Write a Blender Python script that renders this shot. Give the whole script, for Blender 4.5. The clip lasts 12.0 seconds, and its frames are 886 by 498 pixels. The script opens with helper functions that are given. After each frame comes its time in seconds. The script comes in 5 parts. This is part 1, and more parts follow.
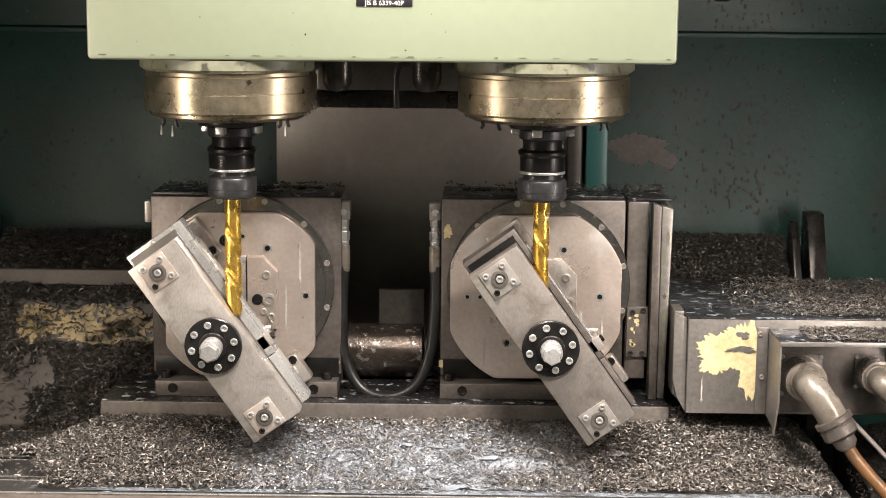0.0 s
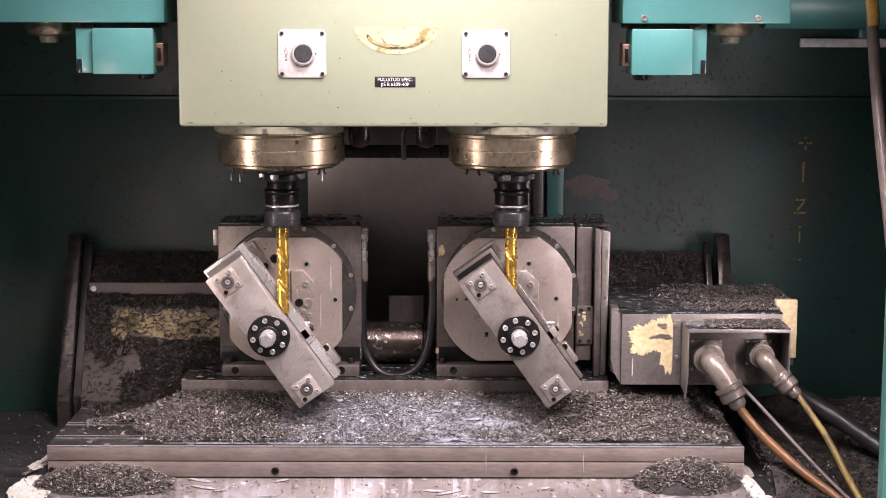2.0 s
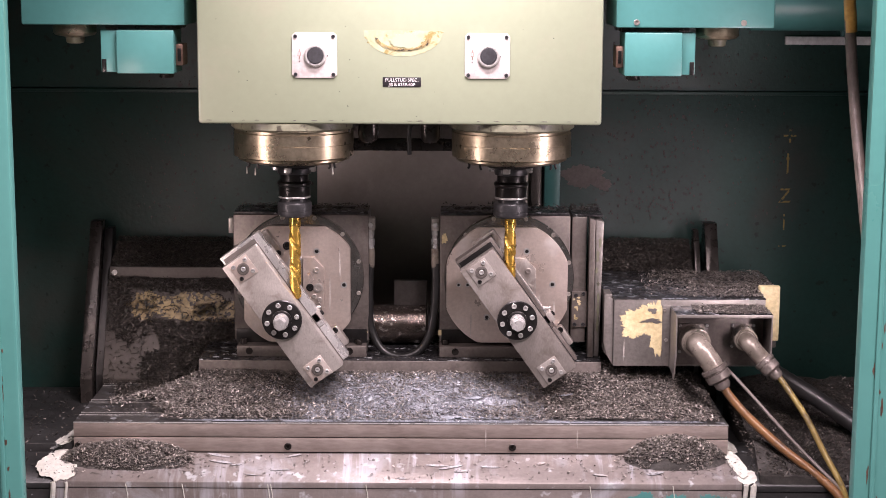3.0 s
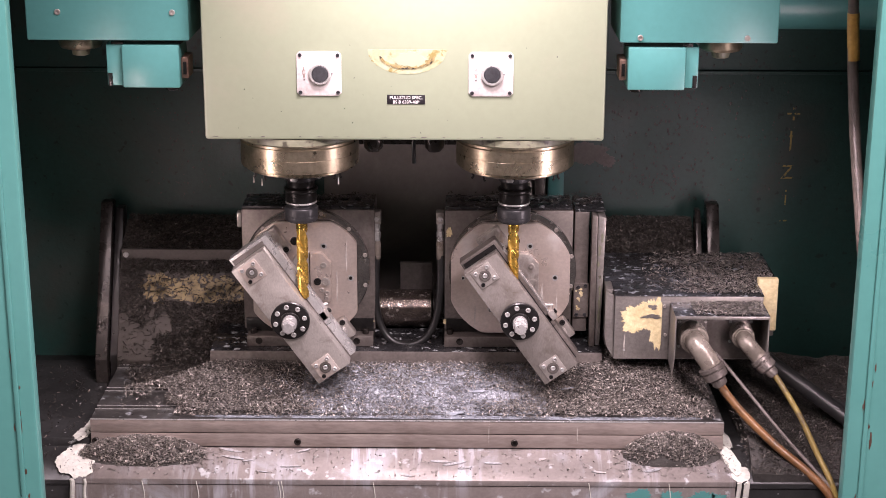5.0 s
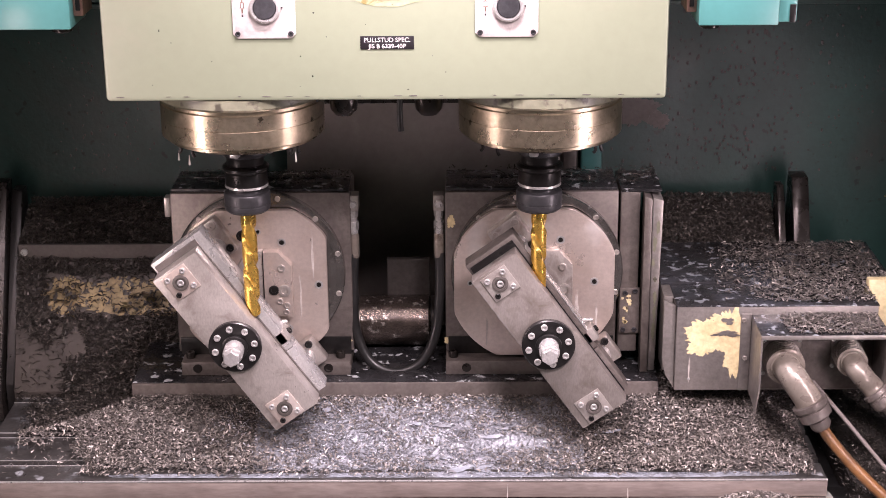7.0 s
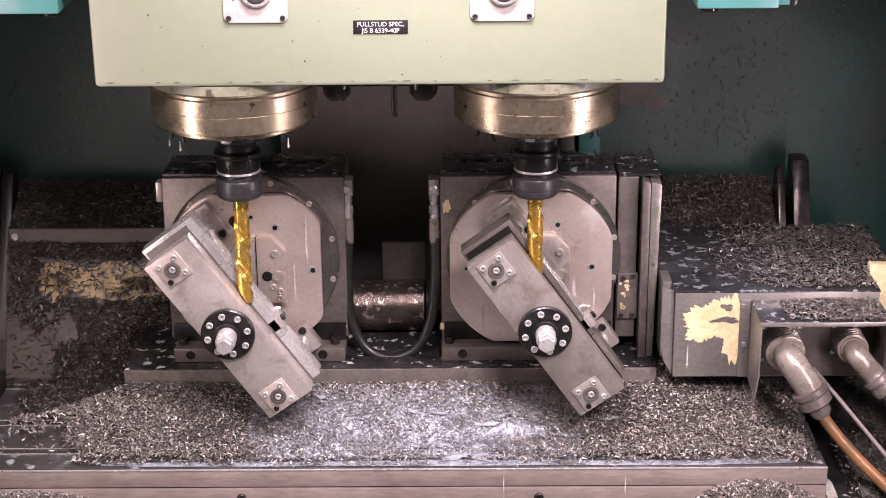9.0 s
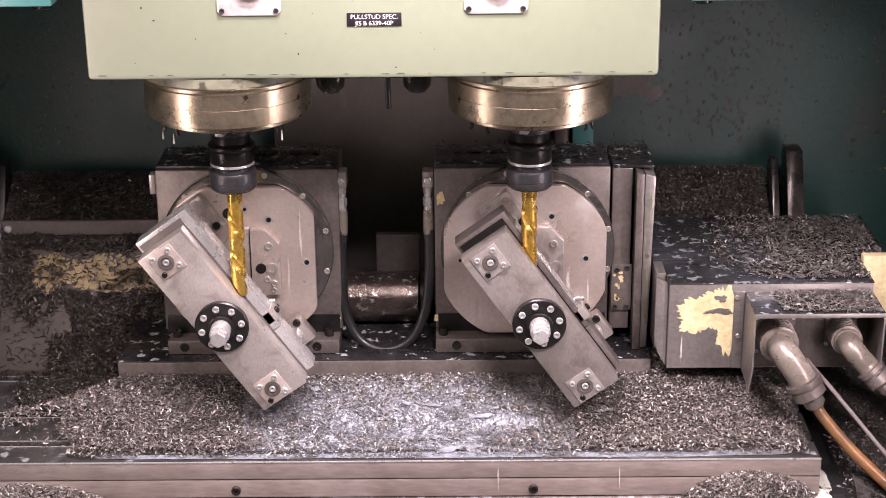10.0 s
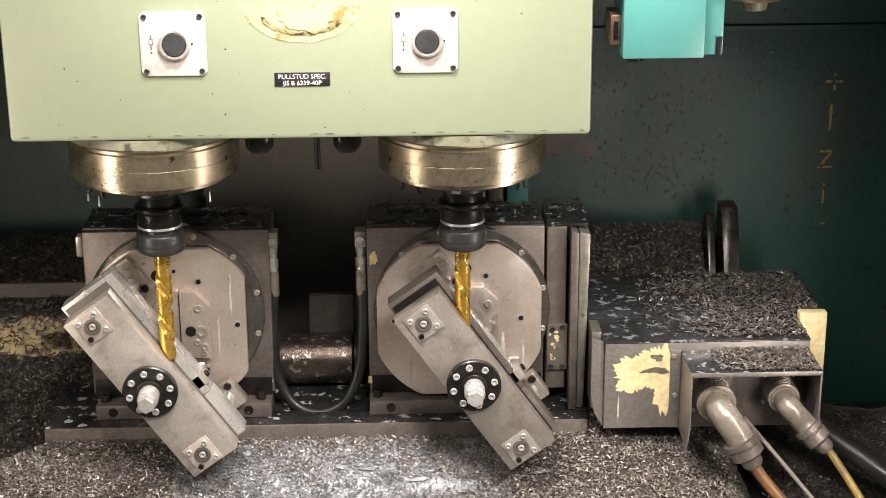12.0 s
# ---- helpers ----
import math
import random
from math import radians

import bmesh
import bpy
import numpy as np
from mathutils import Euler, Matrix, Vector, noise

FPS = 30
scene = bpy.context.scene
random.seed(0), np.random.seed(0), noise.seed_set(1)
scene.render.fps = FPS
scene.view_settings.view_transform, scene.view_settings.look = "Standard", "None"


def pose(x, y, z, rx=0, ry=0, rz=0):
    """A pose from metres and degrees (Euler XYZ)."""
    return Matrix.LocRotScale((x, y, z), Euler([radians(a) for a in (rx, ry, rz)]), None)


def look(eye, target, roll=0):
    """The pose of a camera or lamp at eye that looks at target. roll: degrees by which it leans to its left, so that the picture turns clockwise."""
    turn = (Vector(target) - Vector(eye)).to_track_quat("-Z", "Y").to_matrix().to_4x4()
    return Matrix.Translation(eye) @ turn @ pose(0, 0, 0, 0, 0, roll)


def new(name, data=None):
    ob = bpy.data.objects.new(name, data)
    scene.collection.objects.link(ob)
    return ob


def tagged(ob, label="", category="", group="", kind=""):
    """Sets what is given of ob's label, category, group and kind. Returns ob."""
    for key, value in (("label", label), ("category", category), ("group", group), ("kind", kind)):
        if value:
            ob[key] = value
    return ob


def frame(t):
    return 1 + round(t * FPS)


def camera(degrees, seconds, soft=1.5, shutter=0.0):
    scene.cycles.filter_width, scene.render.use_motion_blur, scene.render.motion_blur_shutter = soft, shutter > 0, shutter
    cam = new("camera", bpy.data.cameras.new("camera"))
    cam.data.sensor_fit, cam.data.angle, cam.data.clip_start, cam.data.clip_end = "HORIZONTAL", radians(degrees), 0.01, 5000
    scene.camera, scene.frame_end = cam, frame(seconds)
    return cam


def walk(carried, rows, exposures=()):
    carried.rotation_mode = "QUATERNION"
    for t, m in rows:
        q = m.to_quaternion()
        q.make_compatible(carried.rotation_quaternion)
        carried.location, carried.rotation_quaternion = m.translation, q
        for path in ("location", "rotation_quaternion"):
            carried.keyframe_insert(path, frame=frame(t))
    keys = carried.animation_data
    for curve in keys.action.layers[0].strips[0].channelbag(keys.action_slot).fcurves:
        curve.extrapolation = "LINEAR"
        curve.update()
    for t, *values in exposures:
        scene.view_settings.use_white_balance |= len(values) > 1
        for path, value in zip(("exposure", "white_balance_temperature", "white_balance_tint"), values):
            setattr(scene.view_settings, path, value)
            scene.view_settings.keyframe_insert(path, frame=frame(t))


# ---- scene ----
cam = camera(30.0, 12.0, soft=0.45)
PATH = [
    (0, (0.06, -2.308, 0.688), (0.041, -0.336, 0.357), 0.5),
    (0.5, (0.069, -2.578, 0.691), (0.046, -0.6, 0.395), 0.2),
    (1, (0.088, -2.759, 0.739), (0.054, -0.783, 0.434), 0.1),
    (1.5, (0.068, -2.937, 0.769), (0.051, -0.96, 0.469), 0.1),
    (2, (0.05, -3.081, 0.788), (0.048, -1.103, 0.493), 0.1),
    (2.5, (0.032, -3.225, 0.804), (0.042, -1.247, 0.511), 0.2),
    (3, (0.038, -3.256, 0.863), (0.04, -1.284, 0.525), 0.3),
    (5, (0.052, -3.215, 1.289), (0.04, -1.305, 0.698), 0.2),
    (5.5, (0.068, -3.22, 1.29), (0.048, -1.311, 0.693), -0.2),
    (6, (0.094, -2.721, 1.186), (0.051, -0.824, 0.556), -0.4),
    (6.5, (0.06, -2.396, 1.108), (0.034, -0.505, 0.459), -0.4),
    (8.5, (0.061, -2.319, 1.115), (0.041, -0.44, 0.431), -0.6),
    (9, (0.067, -2.313, 1.121), (0.044, -0.438, 0.426), -0.6),
    (10, (0.066, -2.309, 1.129), (0.051, -0.44, 0.418), -0.6),
    (10.5, (0.07, -2.305, 1.14), (0.056, -0.44, 0.417), -0.6),
    (11, (0.077, -2.303, 1.145), (0.064, -0.438, 0.425), -0.4),
    (11.5, (0.079, -2.296, 1.155), (0.084, -0.425, 0.45), -0.4),
    (12, (0.084, -2.274, 1.131), (0.136, -0.385, 0.477), -0.4),
]
walk(cam, [(t, look(eye, target, roll)) for t, eye, target, roll in PATH],
     [(0, 1.08, 6500, 10), (0.8, 1.00, 6500, 14), (2.0, 0.82, 6250, 29), (5.5, 0.76, 6250, 34), (6.5, 0.92, 6250, 35), (9.6, 1.00, 6250, 34), (10.5, 0.99, 6300, 25), (11.4, 0.95, 6450, 14), (12, 0.94, 6600, 9)])

# ---------- light: added ceiling fills in front of the machine, work lamps inside ----------------
world = bpy.data.worlds.new("workshop_air")
world.use_nodes = True
world.node_tree.nodes["Background"].inputs["Color"].default_value = (0.9, 0.95, 1.0, 1)
world.node_tree.nodes["Background"].inputs["Strength"].default_value = 0.14
scene.world = world


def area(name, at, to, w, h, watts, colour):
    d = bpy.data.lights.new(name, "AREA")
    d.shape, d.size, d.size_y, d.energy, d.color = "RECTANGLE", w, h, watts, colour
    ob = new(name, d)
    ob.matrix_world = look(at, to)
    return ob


# Added fills for assumed workshop ceiling light; no such lamps are in view.
area("ceiling_fill_light", (-0.9, -2.6, 2.7), (-0.1, 0.0, 0.3), 1.3, 0.5, 22, (1.0, 0.89, 0.79))
area("ceiling_fill_light", (1.1, -2.4, 2.7), (0.1, 0.0, 0.3), 1.3, 0.5, 98, (1.0, 0.91, 0.82))
# lamp bar under the lintel and slim tubes behind both door posts
bar = area("work_lamp_light", (0.02, -0.53, 1.30), (0.02, -0.12, 0.05), 0.42, 0.08, 5.8, (1.0, 0.92, 0.86))
bar.data.spread = radians(104)
area("work_lamp_light", (-0.700, -0.50, 0.34), (0.0, 0.10, 0.10), 0.05, 0.55, 1.05, (1.0, 0.84, 0.70))
area("work_lamp_light", (0.775, -0.50, 0.34), (0.1, 0.10, 0.10), 0.05, 0.55, 1.9, (1.0, 0.88, 0.80))


# ---------- materials ----------
def ramp(nt, fac, stops):
    n = nt.nodes.new("ShaderNodeValToRGB")
    el = n.color_ramp.elements
    while len(el) < len(stops):
        el.new(0.5)
    for e, (p, c) in zip(el, stops):
        e.position, e.color = p, (*c, 1) if len(c) == 3 else c
    nt.links.new(fac, n.inputs[0])
    return n.outputs[0]


def tex(nt, scale, detail=6, rough=0.6, stretch=(1, 1, 1), warp=0.0):
    co = nt.nodes.new("ShaderNodeTexCoord")
    mp = nt.nodes.new("ShaderNodeMapping")
    mp.inputs["Scale"].default_value = stretch
    nt.links.new(co.outputs["Object"], mp.inputs[0])
    n = nt.nodes.new("ShaderNodeTexNoise")
    n.inputs["Scale"].default_value, n.inputs["Detail"].default_value = scale, detail
    n.inputs["Roughness"].default_value, n.inputs["Distortion"].default_value = rough, warp
    nt.links.new(mp.outputs[0], n.inputs["Vector"])
    return n.outputs["Fac"]


def mix(nt, fac, a, b):
    n = nt.nodes.new("ShaderNodeMix")
    n.data_type = "RGBA"
    nt.links.new(fac, n.inputs[0])
    for s, v in ((6, a), (7, b)):
        if isinstance(v, tuple):
            n.inputs[s].default_value = (*v, 1)
        else:
            nt.links.new(v, n.inputs[s])
    return n.outputs[2]


def material(name, dark, light, metal=0.0, rough=(0.3, 0.5), scale=8, grain=120, bump=0.05, stretch=(1, 1, 1), spot=None,
             spot_scale=40, spot_at=(0.62, 0.68), coat=0.0, vary=0.72, second=None, second_at=(0.55, 0.65), second_scale=4):
    m = bpy.data.materials.new(name)
    m.use_nodes = True
    nt = m.node_tree
    b = nt.nodes["Principled BSDF"]
    big, fine = tex(nt, scale), tex(nt, grain, 4, 0.6, stretch)
    col = ramp(nt, big, ((0.3, dark), (0.72, light)))
    dim = ramp(nt, fine, ((0.3, (vary, vary, vary)), (0.7, (1, 1, 1))))
    n = nt.nodes.new("ShaderNodeMix")
    n.data_type, n.blend_type = "RGBA", "MULTIPLY"
    n.inputs[0].default_value = 1
    nt.links.new(col, n.inputs[6])
    nt.links.new(dim, n.inputs[7])
    col = n.outputs[2]
    if second:
        f2 = ramp(nt, tex(nt, second_scale, 8, 0.65, (1, 1, 1), 0.6), ((second_at[0], (0, 0, 0)), (second_at[1], (1, 1, 1))))
        col = mix(nt, f2, col, second)
    if spot:
        f3 = ramp(nt, tex(nt, spot_scale, 3, 0.5), ((spot_at[0], (0, 0, 0)), (spot_at[1], (1, 1, 1))))
        col = mix(nt, f3, col, spot)
    nt.links.new(col, b.inputs["Base Color"])
    b.inputs["Metallic"].default_value = metal
    r = ramp(nt, tex(nt, scale * 2.3), ((0.3, (rough[0],) * 3), (0.7, (rough[1],) * 3)))
    nt.links.new(r, b.inputs["Roughness"])
    b.inputs["Coat Weight"].default_value = coat
    if bump:
        bp = nt.nodes.new("ShaderNodeBump")
        bp.inputs["Strength"].default_value, bp.inputs["Distance"].default_value = bump, 0.002
        nt.links.new(fine, bp.inputs["Height"])
        nt.links.new(bp.outputs[0], b.inputs["Normal"])
    return m


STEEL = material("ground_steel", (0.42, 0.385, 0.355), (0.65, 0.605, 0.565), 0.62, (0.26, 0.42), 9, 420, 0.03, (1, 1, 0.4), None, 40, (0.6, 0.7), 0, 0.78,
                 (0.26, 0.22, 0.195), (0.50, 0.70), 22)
# Darker ground steel, for the front of the right clamp bar.
BAR_D = material("dark_ground_steel", (0.25, 0.225, 0.205), (0.36, 0.33, 0.305), 0.5, (0.32, 0.46), 9, 420, 0.03, (1, 1, 0.4), None, 40, (0.6, 0.7), 0, 0.78,
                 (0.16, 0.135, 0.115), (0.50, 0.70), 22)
STEEL_B = material("bright_steel", (0.55, 0.54, 0.53), (0.78, 0.77, 0.75), 0.65, (0.22, 0.36), 10, 300, 0.03)
STEEL_PLATE = material("faceplate_steel", (0.50, 0.42, 0.375), (0.76, 0.665, 0.60), 0.6, (0.24, 0.42), 7, 160, 0.05, (1, 1, 1),
                       (0.78, 0.765, 0.745), 8, (0.60, 0.74), 0, 0.82, (0.46, 0.37, 0.31), (0.52, 0.80), 11)
BODY = material("oily_brown_steel", (0.13, 0.113, 0.103), (0.25, 0.22, 0.20), 0.5, (0.34, 0.52), 10, 160, 0.06, (1, 1, 1), None, 40, (0.6, 0.7), 0, 0.75,
                (0.08, 0.066, 0.057), (0.54, 0.72), 13)
RING = material("dark_polished_ring", (0.22, 0.21, 0.20), (0.42, 0.40, 0.38), 0.9, (0.16, 0.30), 14, 200, 0.04)
STRIP = material("grimy_brown_strip", (0.10, 0.09, 0.08), (0.17, 0.15, 0.14), 0.4, (0.36, 0.55), 12, 160, 0.06)
# Oily metal; the pale spots are glints painted into its colour.
OILY = material("oil_wetted_glint_cylinder", (0.05, 0.04, 0.035), (0.17, 0.14, 0.12), 0.75, (0.10, 0.26), 20, 140, 0.9, (1, 1, 1), (0.40, 0.37, 0.34), 90, (0.60, 0.66))
STREAK = material("thin_coolant_streak", (0.30, 0.30, 0.31), (0.40, 0.41, 0.43), 0.2, (0.2, 0.4), 60, 160, 0.05, (1, 1, 1), None, 40, (0.6, 0.7), 0, 0.8,
                  (0.34, 0.30, 0.28), (0.48, 0.62), 40)
DRIED = material("dried_coolant", (0.50, 0.45, 0.41), (0.66, 0.61, 0.57), 0.2, (0.4, 0.6), 20, 160, 0.05)
PATCH_D = material("grimy_cream_paint", (0.20, 0.145, 0.06), (0.38, 0.29, 0.13), 0, (0.4, 0.55), 30, 120, 0.06, (1, 1, 1), (0.03, 0.025, 0.02), 110, (0.55, 0.60))
BODY_TOP = material("wet_black_cast_iron", (0.012, 0.012, 0.013), (0.04, 0.04, 0.042), 0.2, (0.12, 0.4), 20, 200, 0.15, (1, 1, 1),
                    (0.40, 0.42, 0.43), 62, (0.61, 0.65))
TABLE = material("wet_table_iron", (0.05, 0.047, 0.045), (0.12, 0.115, 0.11), 0.5, (0.25, 0.5), 9, 180, 0.1, (1, 1, 1),
                 (0.42, 0.44, 0.46), 26, (0.63, 0.68), 0, 0.72, (0.27, 0.29, 0.31), (0.56, 0.72), 7)
LEDGE = material("wet_steel_cover", (0.165, 0.143, 0.132), (0.26, 0.23, 0.217), 0.35, (0.40, 0.58), 8, 150, 0.06, (1, 1, 1),
                 (0.40, 0.41, 0.42), 38, (0.62, 0.70), 0, 0.8, (0.30, 0.31, 0.33), (0.52, 0.72), 9)
def streaked(m, colour, stretch, at):
    """Lets pale runs of dried coolant show in a sheet's colour, drawn out along the way it drains."""
    nt = m.node_tree
    b = nt.nodes["Principled BSDF"]
    old = b.inputs["Base Color"].links[0].from_socket
    runs = ramp(nt, tex(nt, 1.0, 5, 0.6, stretch, 0.3), ((at[0], (0, 0, 0)), (at[1], (1, 1, 1))))
    where = ramp(nt, tex(nt, 3.2, 3, 0.5), ((0.42, (0, 0, 0)), (0.58, (1, 1, 1))))
    n = nt.nodes.new("ShaderNodeMix")
    n.data_type, n.blend_type = "RGBA", "MULTIPLY"
    n.inputs[0].default_value = 1
    nt.links.new(runs, n.inputs[6])
    nt.links.new(where, n.inputs[7])
    nt.links.new(mix(nt, n.outputs[2], old, colour), b.inputs["Base Color"])


streaked(LEDGE, (0.40, 0.41, 0.44), (60, 5, 5), (0.50, 0.64))
EDGE = material("table_front_steel", (0.31, 0.255, 0.23), (0.45, 0.385, 0.35), 0.5, (0.3, 0.45), 9, 200, 0.05, (0.2, 1, 1))
BED = material("dark_bed_sheet", (0.018, 0.018, 0.018), (0.05, 0.05, 0.05), 0.3, (0.3, 0.55), 9, 170, 0.08, (1, 1, 1),
               (0.30, 0.31, 0.31), 45, (0.68, 0.72))
CREAM = material("cream_machine_paint", (0.247, 0.279, 0.195), (0.271, 0.303, 0.212), 0, (0.32, 0.42), 2.5, 60, 0.02, (1, 1, 1), None, 40, (0.6, 0.7), 0, 0.95,
                 (0.325, 0.295, 0.225), (0.52, 0.85), 2.2)
CREAM_D = material("dirty_cream_paint", (0.15, 0.152, 0.105), (0.27, 0.27, 0.19), 0, (0.35, 0.5), 14, 90, 0.06, (1, 1, 1),
                   (0.06, 0.055, 0.04), 60, (0.56, 0.66))
PATCH = material("yellowed_cream_paint", (0.66, 0.54, 0.29), (0.78, 0.67, 0.40), 0, (0.4, 0.55), 30, 120, 0.06)
TEAL = material("teal_machine_paint", (0.062, 0.212, 0.200), (0.075, 0.245, 0.232), 0, (0.28, 0.4), 3, 80, 0.0, (1, 1, 1),
                (0.012, 0.10, 0.10), 70, (0.77, 0.8), vary=0.93)
TEAL_POST = material("door_teal_paint", (0.09, 0.32, 0.29), (0.12, 0.37, 0.34), 0, (0.25, 0.38), 3, 60, 0.0, (1, 1, 1),
                     (0.25, 0.12, 0.08), 35, (0.79, 0.81), vary=0.95)
GREEN = material("dark_green_enclosure_paint", (0.012, 0.046, 0.038), (0.018, 0.066, 0.055), 0, (0.36, 0.55), 3, 95, 0.35, (1, 1, 1),
                 (0.010, 0.020, 0.017), 55, (0.64, 0.70), 0, vary=0.8, second=(0.045, 0.042, 0.036), second_at=(0.52, 0.75), second_scale=2.2)
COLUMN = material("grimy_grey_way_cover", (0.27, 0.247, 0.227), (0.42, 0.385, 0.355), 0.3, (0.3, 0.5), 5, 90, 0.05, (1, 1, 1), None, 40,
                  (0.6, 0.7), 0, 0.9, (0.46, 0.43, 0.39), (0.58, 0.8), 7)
BLACK = material("black_oxide_steel", (0.018, 0.017, 0.017), (0.04, 0.038, 0.037), 0.6, (0.25, 0.4), 20, 200, 0.03)
GREYNUT = material("worn_grey_collet_nut", (0.035, 0.035, 0.038), (0.075, 0.075, 0.08), 0.4, (0.3, 0.45), 20, 160, 0.04)
RUBBER = material("black_rubber", (0.012, 0.012, 0.012), (0.025, 0.025, 0.025), 0, (0.28, 0.45), 20, 150, 0.05)
GOLD = material("titanium_nitride_gold", (0.80, 0.47, 0.07), (0.92, 0.60, 0.14), 0.85, (0.22, 0.34), 30, 200, 0.02)
NOSE = material("polished_spindle_steel", (0.48, 0.40, 0.28), (0.66, 0.57, 0.43), 0.95, (0.24, 0.40), 9, 120, 0.04, (1, 1, 1),
                (0.12, 0.10, 0.07), 75, (0.66, 0.72))
DARKMETAL = material("oily_black_metal", (0.015, 0.013, 0.012), (0.05, 0.043, 0.038), 0.5, (0.18, 0.4), 14, 90, 0.2)
BOXSTEEL = material("stripped_box_steel", (0.26, 0.24, 0.225), (0.38, 0.355, 0.33), 0.65, (0.34, 0.5), 8, 150, 0.05)
BOXTOP = material("wet_box_lid", (0.04, 0.04, 0.042), (0.09, 0.09, 0.093), 0.5, (0.12, 0.35), 9, 140, 0.08, (1, 1, 1),
                  (0.42, 0.45, 0.49), 75, (0.585, 0.64), 0, 0.72, (0.10, 0.11, 0.13), (0.5, 0.7), 9)
ALU = material("cast_aluminium", (0.19, 0.165, 0.138), (0.32, 0.285, 0.245), 0.3, (0.22, 0.40), 16, 140, 0.06, (1, 1, 1), None, 40, (0.6, 0.7), 0, 0.8,
               (0.12, 0.09, 0.065), (0.56, 0.70), 40)
ORANGE = material("translucent_orange_hose", (0.17, 0.080, 0.030), (0.25, 0.120, 0.042), 0, (0.3, 0.45), 12, 90, 0.05, (1, 1, 1), None, 40, (0.6, 0.7), 0, 0.72, (0.075, 0.05, 0.032), (0.50, 0.66), 16)
YELLOW = material("yellow_hose", (0.22, 0.16, 0.045), (0.32, 0.235, 0.065), 0, (0.3, 0.45), 12, 90, 0.05, (1, 1, 1), None, 40, (0.6, 0.7), 0, 0.72, (0.10, 0.075, 0.04), (0.52, 0.66), 18)
GREYHOSE = material("grey_cable", (0.14, 0.12, 0.11), (0.22, 0.19, 0.18), 0, (0.4, 0.5), 12, 90, 0.03)
HANGHOSE = material("oily_brown_hose", (0.05, 0.042, 0.036), (0.12, 0.10, 0.088), 0, (0.32, 0.5), 30, 160, 0.5)
AMBER = material("amber_hose_sleeve", (0.30, 0.17, 0.04), (0.42, 0.25, 0.06), 0, (0.3, 0.4), 30, 120, 0.03)
WHITEPLATE = material("white_switch_plate", (0.50, 0.455, 0.435), (0.58, 0.53, 0.51), 0.1, (0.4, 0.5), 20, 150, 0.02)
LABEL = material("black_label", (0.012, 0.010, 0.012), (0.02, 0.018, 0.02), 0, (0.3, 0.4), 20, 150, 0.0)
INK = material("white_label_ink", (0.72, 0.70, 0.68), (0.78, 0.76, 0.74), 0, (0.5, 0.6), 20, 150, 0.0)
GLUE = material("yellow_glue_residue", (0.29, 0.285, 0.165), (0.36, 0.37, 0.25), 0, (0.3, 0.5), 30, 120, 0.1, (1, 1, 1), None, 40, (0.6, 0.7), 0, 0.8,
                (0.19, 0.15, 0.05), (0.54, 0.60), 28)
CHALK = material("ochre_paint_marker", (0.28, 0.20, 0.05), (0.36, 0.26, 0.07), 0, (0.6, 0.7), 30, 120, 0.0, (1, 1, 1), (0.012, 0.04, 0.035), 120, (0.52, 0.58))
COOLANT = material("milky_coolant", (0.52, 0.52, 0.46), (0.66, 0.66, 0.61), 0, (0.15, 0.3), 20, 90, 0.05, (1, 1, 1), (0.42, 0.42, 0.40), 60, (0.74, 0.80))
# Coolant film, its pale blue also painting the sheen of the lamp.
FILM_SHEEN = material("bluish_coolant_film_sheen", (0.20, 0.22, 0.25), (0.33, 0.36, 0.40), 0.0, (0.14, 0.34), 40, 90, 0.1, (1, 1, 1), (0.14, 0.14, 0.145), 60, (0.60, 0.68), 0, 0.72, (0.085, 0.083, 0.082), (0.50, 0.62), 18)
COPPER = material("brown_gripper_steel", (0.22, 0.13, 0.10), (0.38, 0.24, 0.19), 0.7, (0.3, 0.45), 30, 120, 0.05)
MUD = material("dark_swarf_bed", (0.03, 0.028, 0.026), (0.08, 0.074, 0.068), 0.2, (0.4, 0.7), 60, 300, 0.4)
RUST = material("dark_brown_sheet", (0.032, 0.027, 0.023), (0.072, 0.061, 0.052), 0.3, (0.35, 0.55), 10, 120, 0.08, (1, 1, 0.2))
# Wet bed, lightened so that its colour holds the lamp's sheen.
WET_SHEEN_MUD = material("wet_grey_sheen_bed", (0.13, 0.136, 0.150), (0.36, 0.38, 0.415), 0.1, (0.16, 0.36), 26, 300, 0.5, (1, 1, 1), (0.40, 0.43, 0.47), 34, (0.60, 0.68))
WHITE = material("light_gap_white", (0.8, 0.8, 0.8), (0.85, 0.85, 0.85), 0, (0.3, 0.4), 10, 90, 0.0)
WALLPAINT = material("workshop_wall_paint", (0.42, 0.42, 0.40), (0.5, 0.5, 0.48), 0, (0.6, 0.7), 3, 60, 0.03)
CONCRETE = material("workshop_concrete", (0.12, 0.12, 0.115), (0.2, 0.2, 0.19), 0, (0.5, 0.7), 3, 60, 0.1)


def swarf_material(name, dark, light):
    m = bpy.data.materials.new(name)
    m.use_nodes = True
    nt = m.node_tree
    b = nt.nodes["Principled BSDF"]
    g = nt.nodes.new("ShaderNodeNewGeometry")
    c = ramp(nt, g.outputs["Random Per Island"], ((0.0, dark), (0.65, tuple(0.72 * a + 0.28 * d for a, d in zip(dark, light))), (1.0, light)))
    nt.links.new(c, b.inputs["Base Color"])
    b.inputs["Metallic"].default_value, b.inputs["Roughness"].default_value = 0.45, 0.46
    return m


SWARF = swarf_material("steel_swarf", (0.080, 0.072, 0.065), (0.40, 0.365, 0.33))
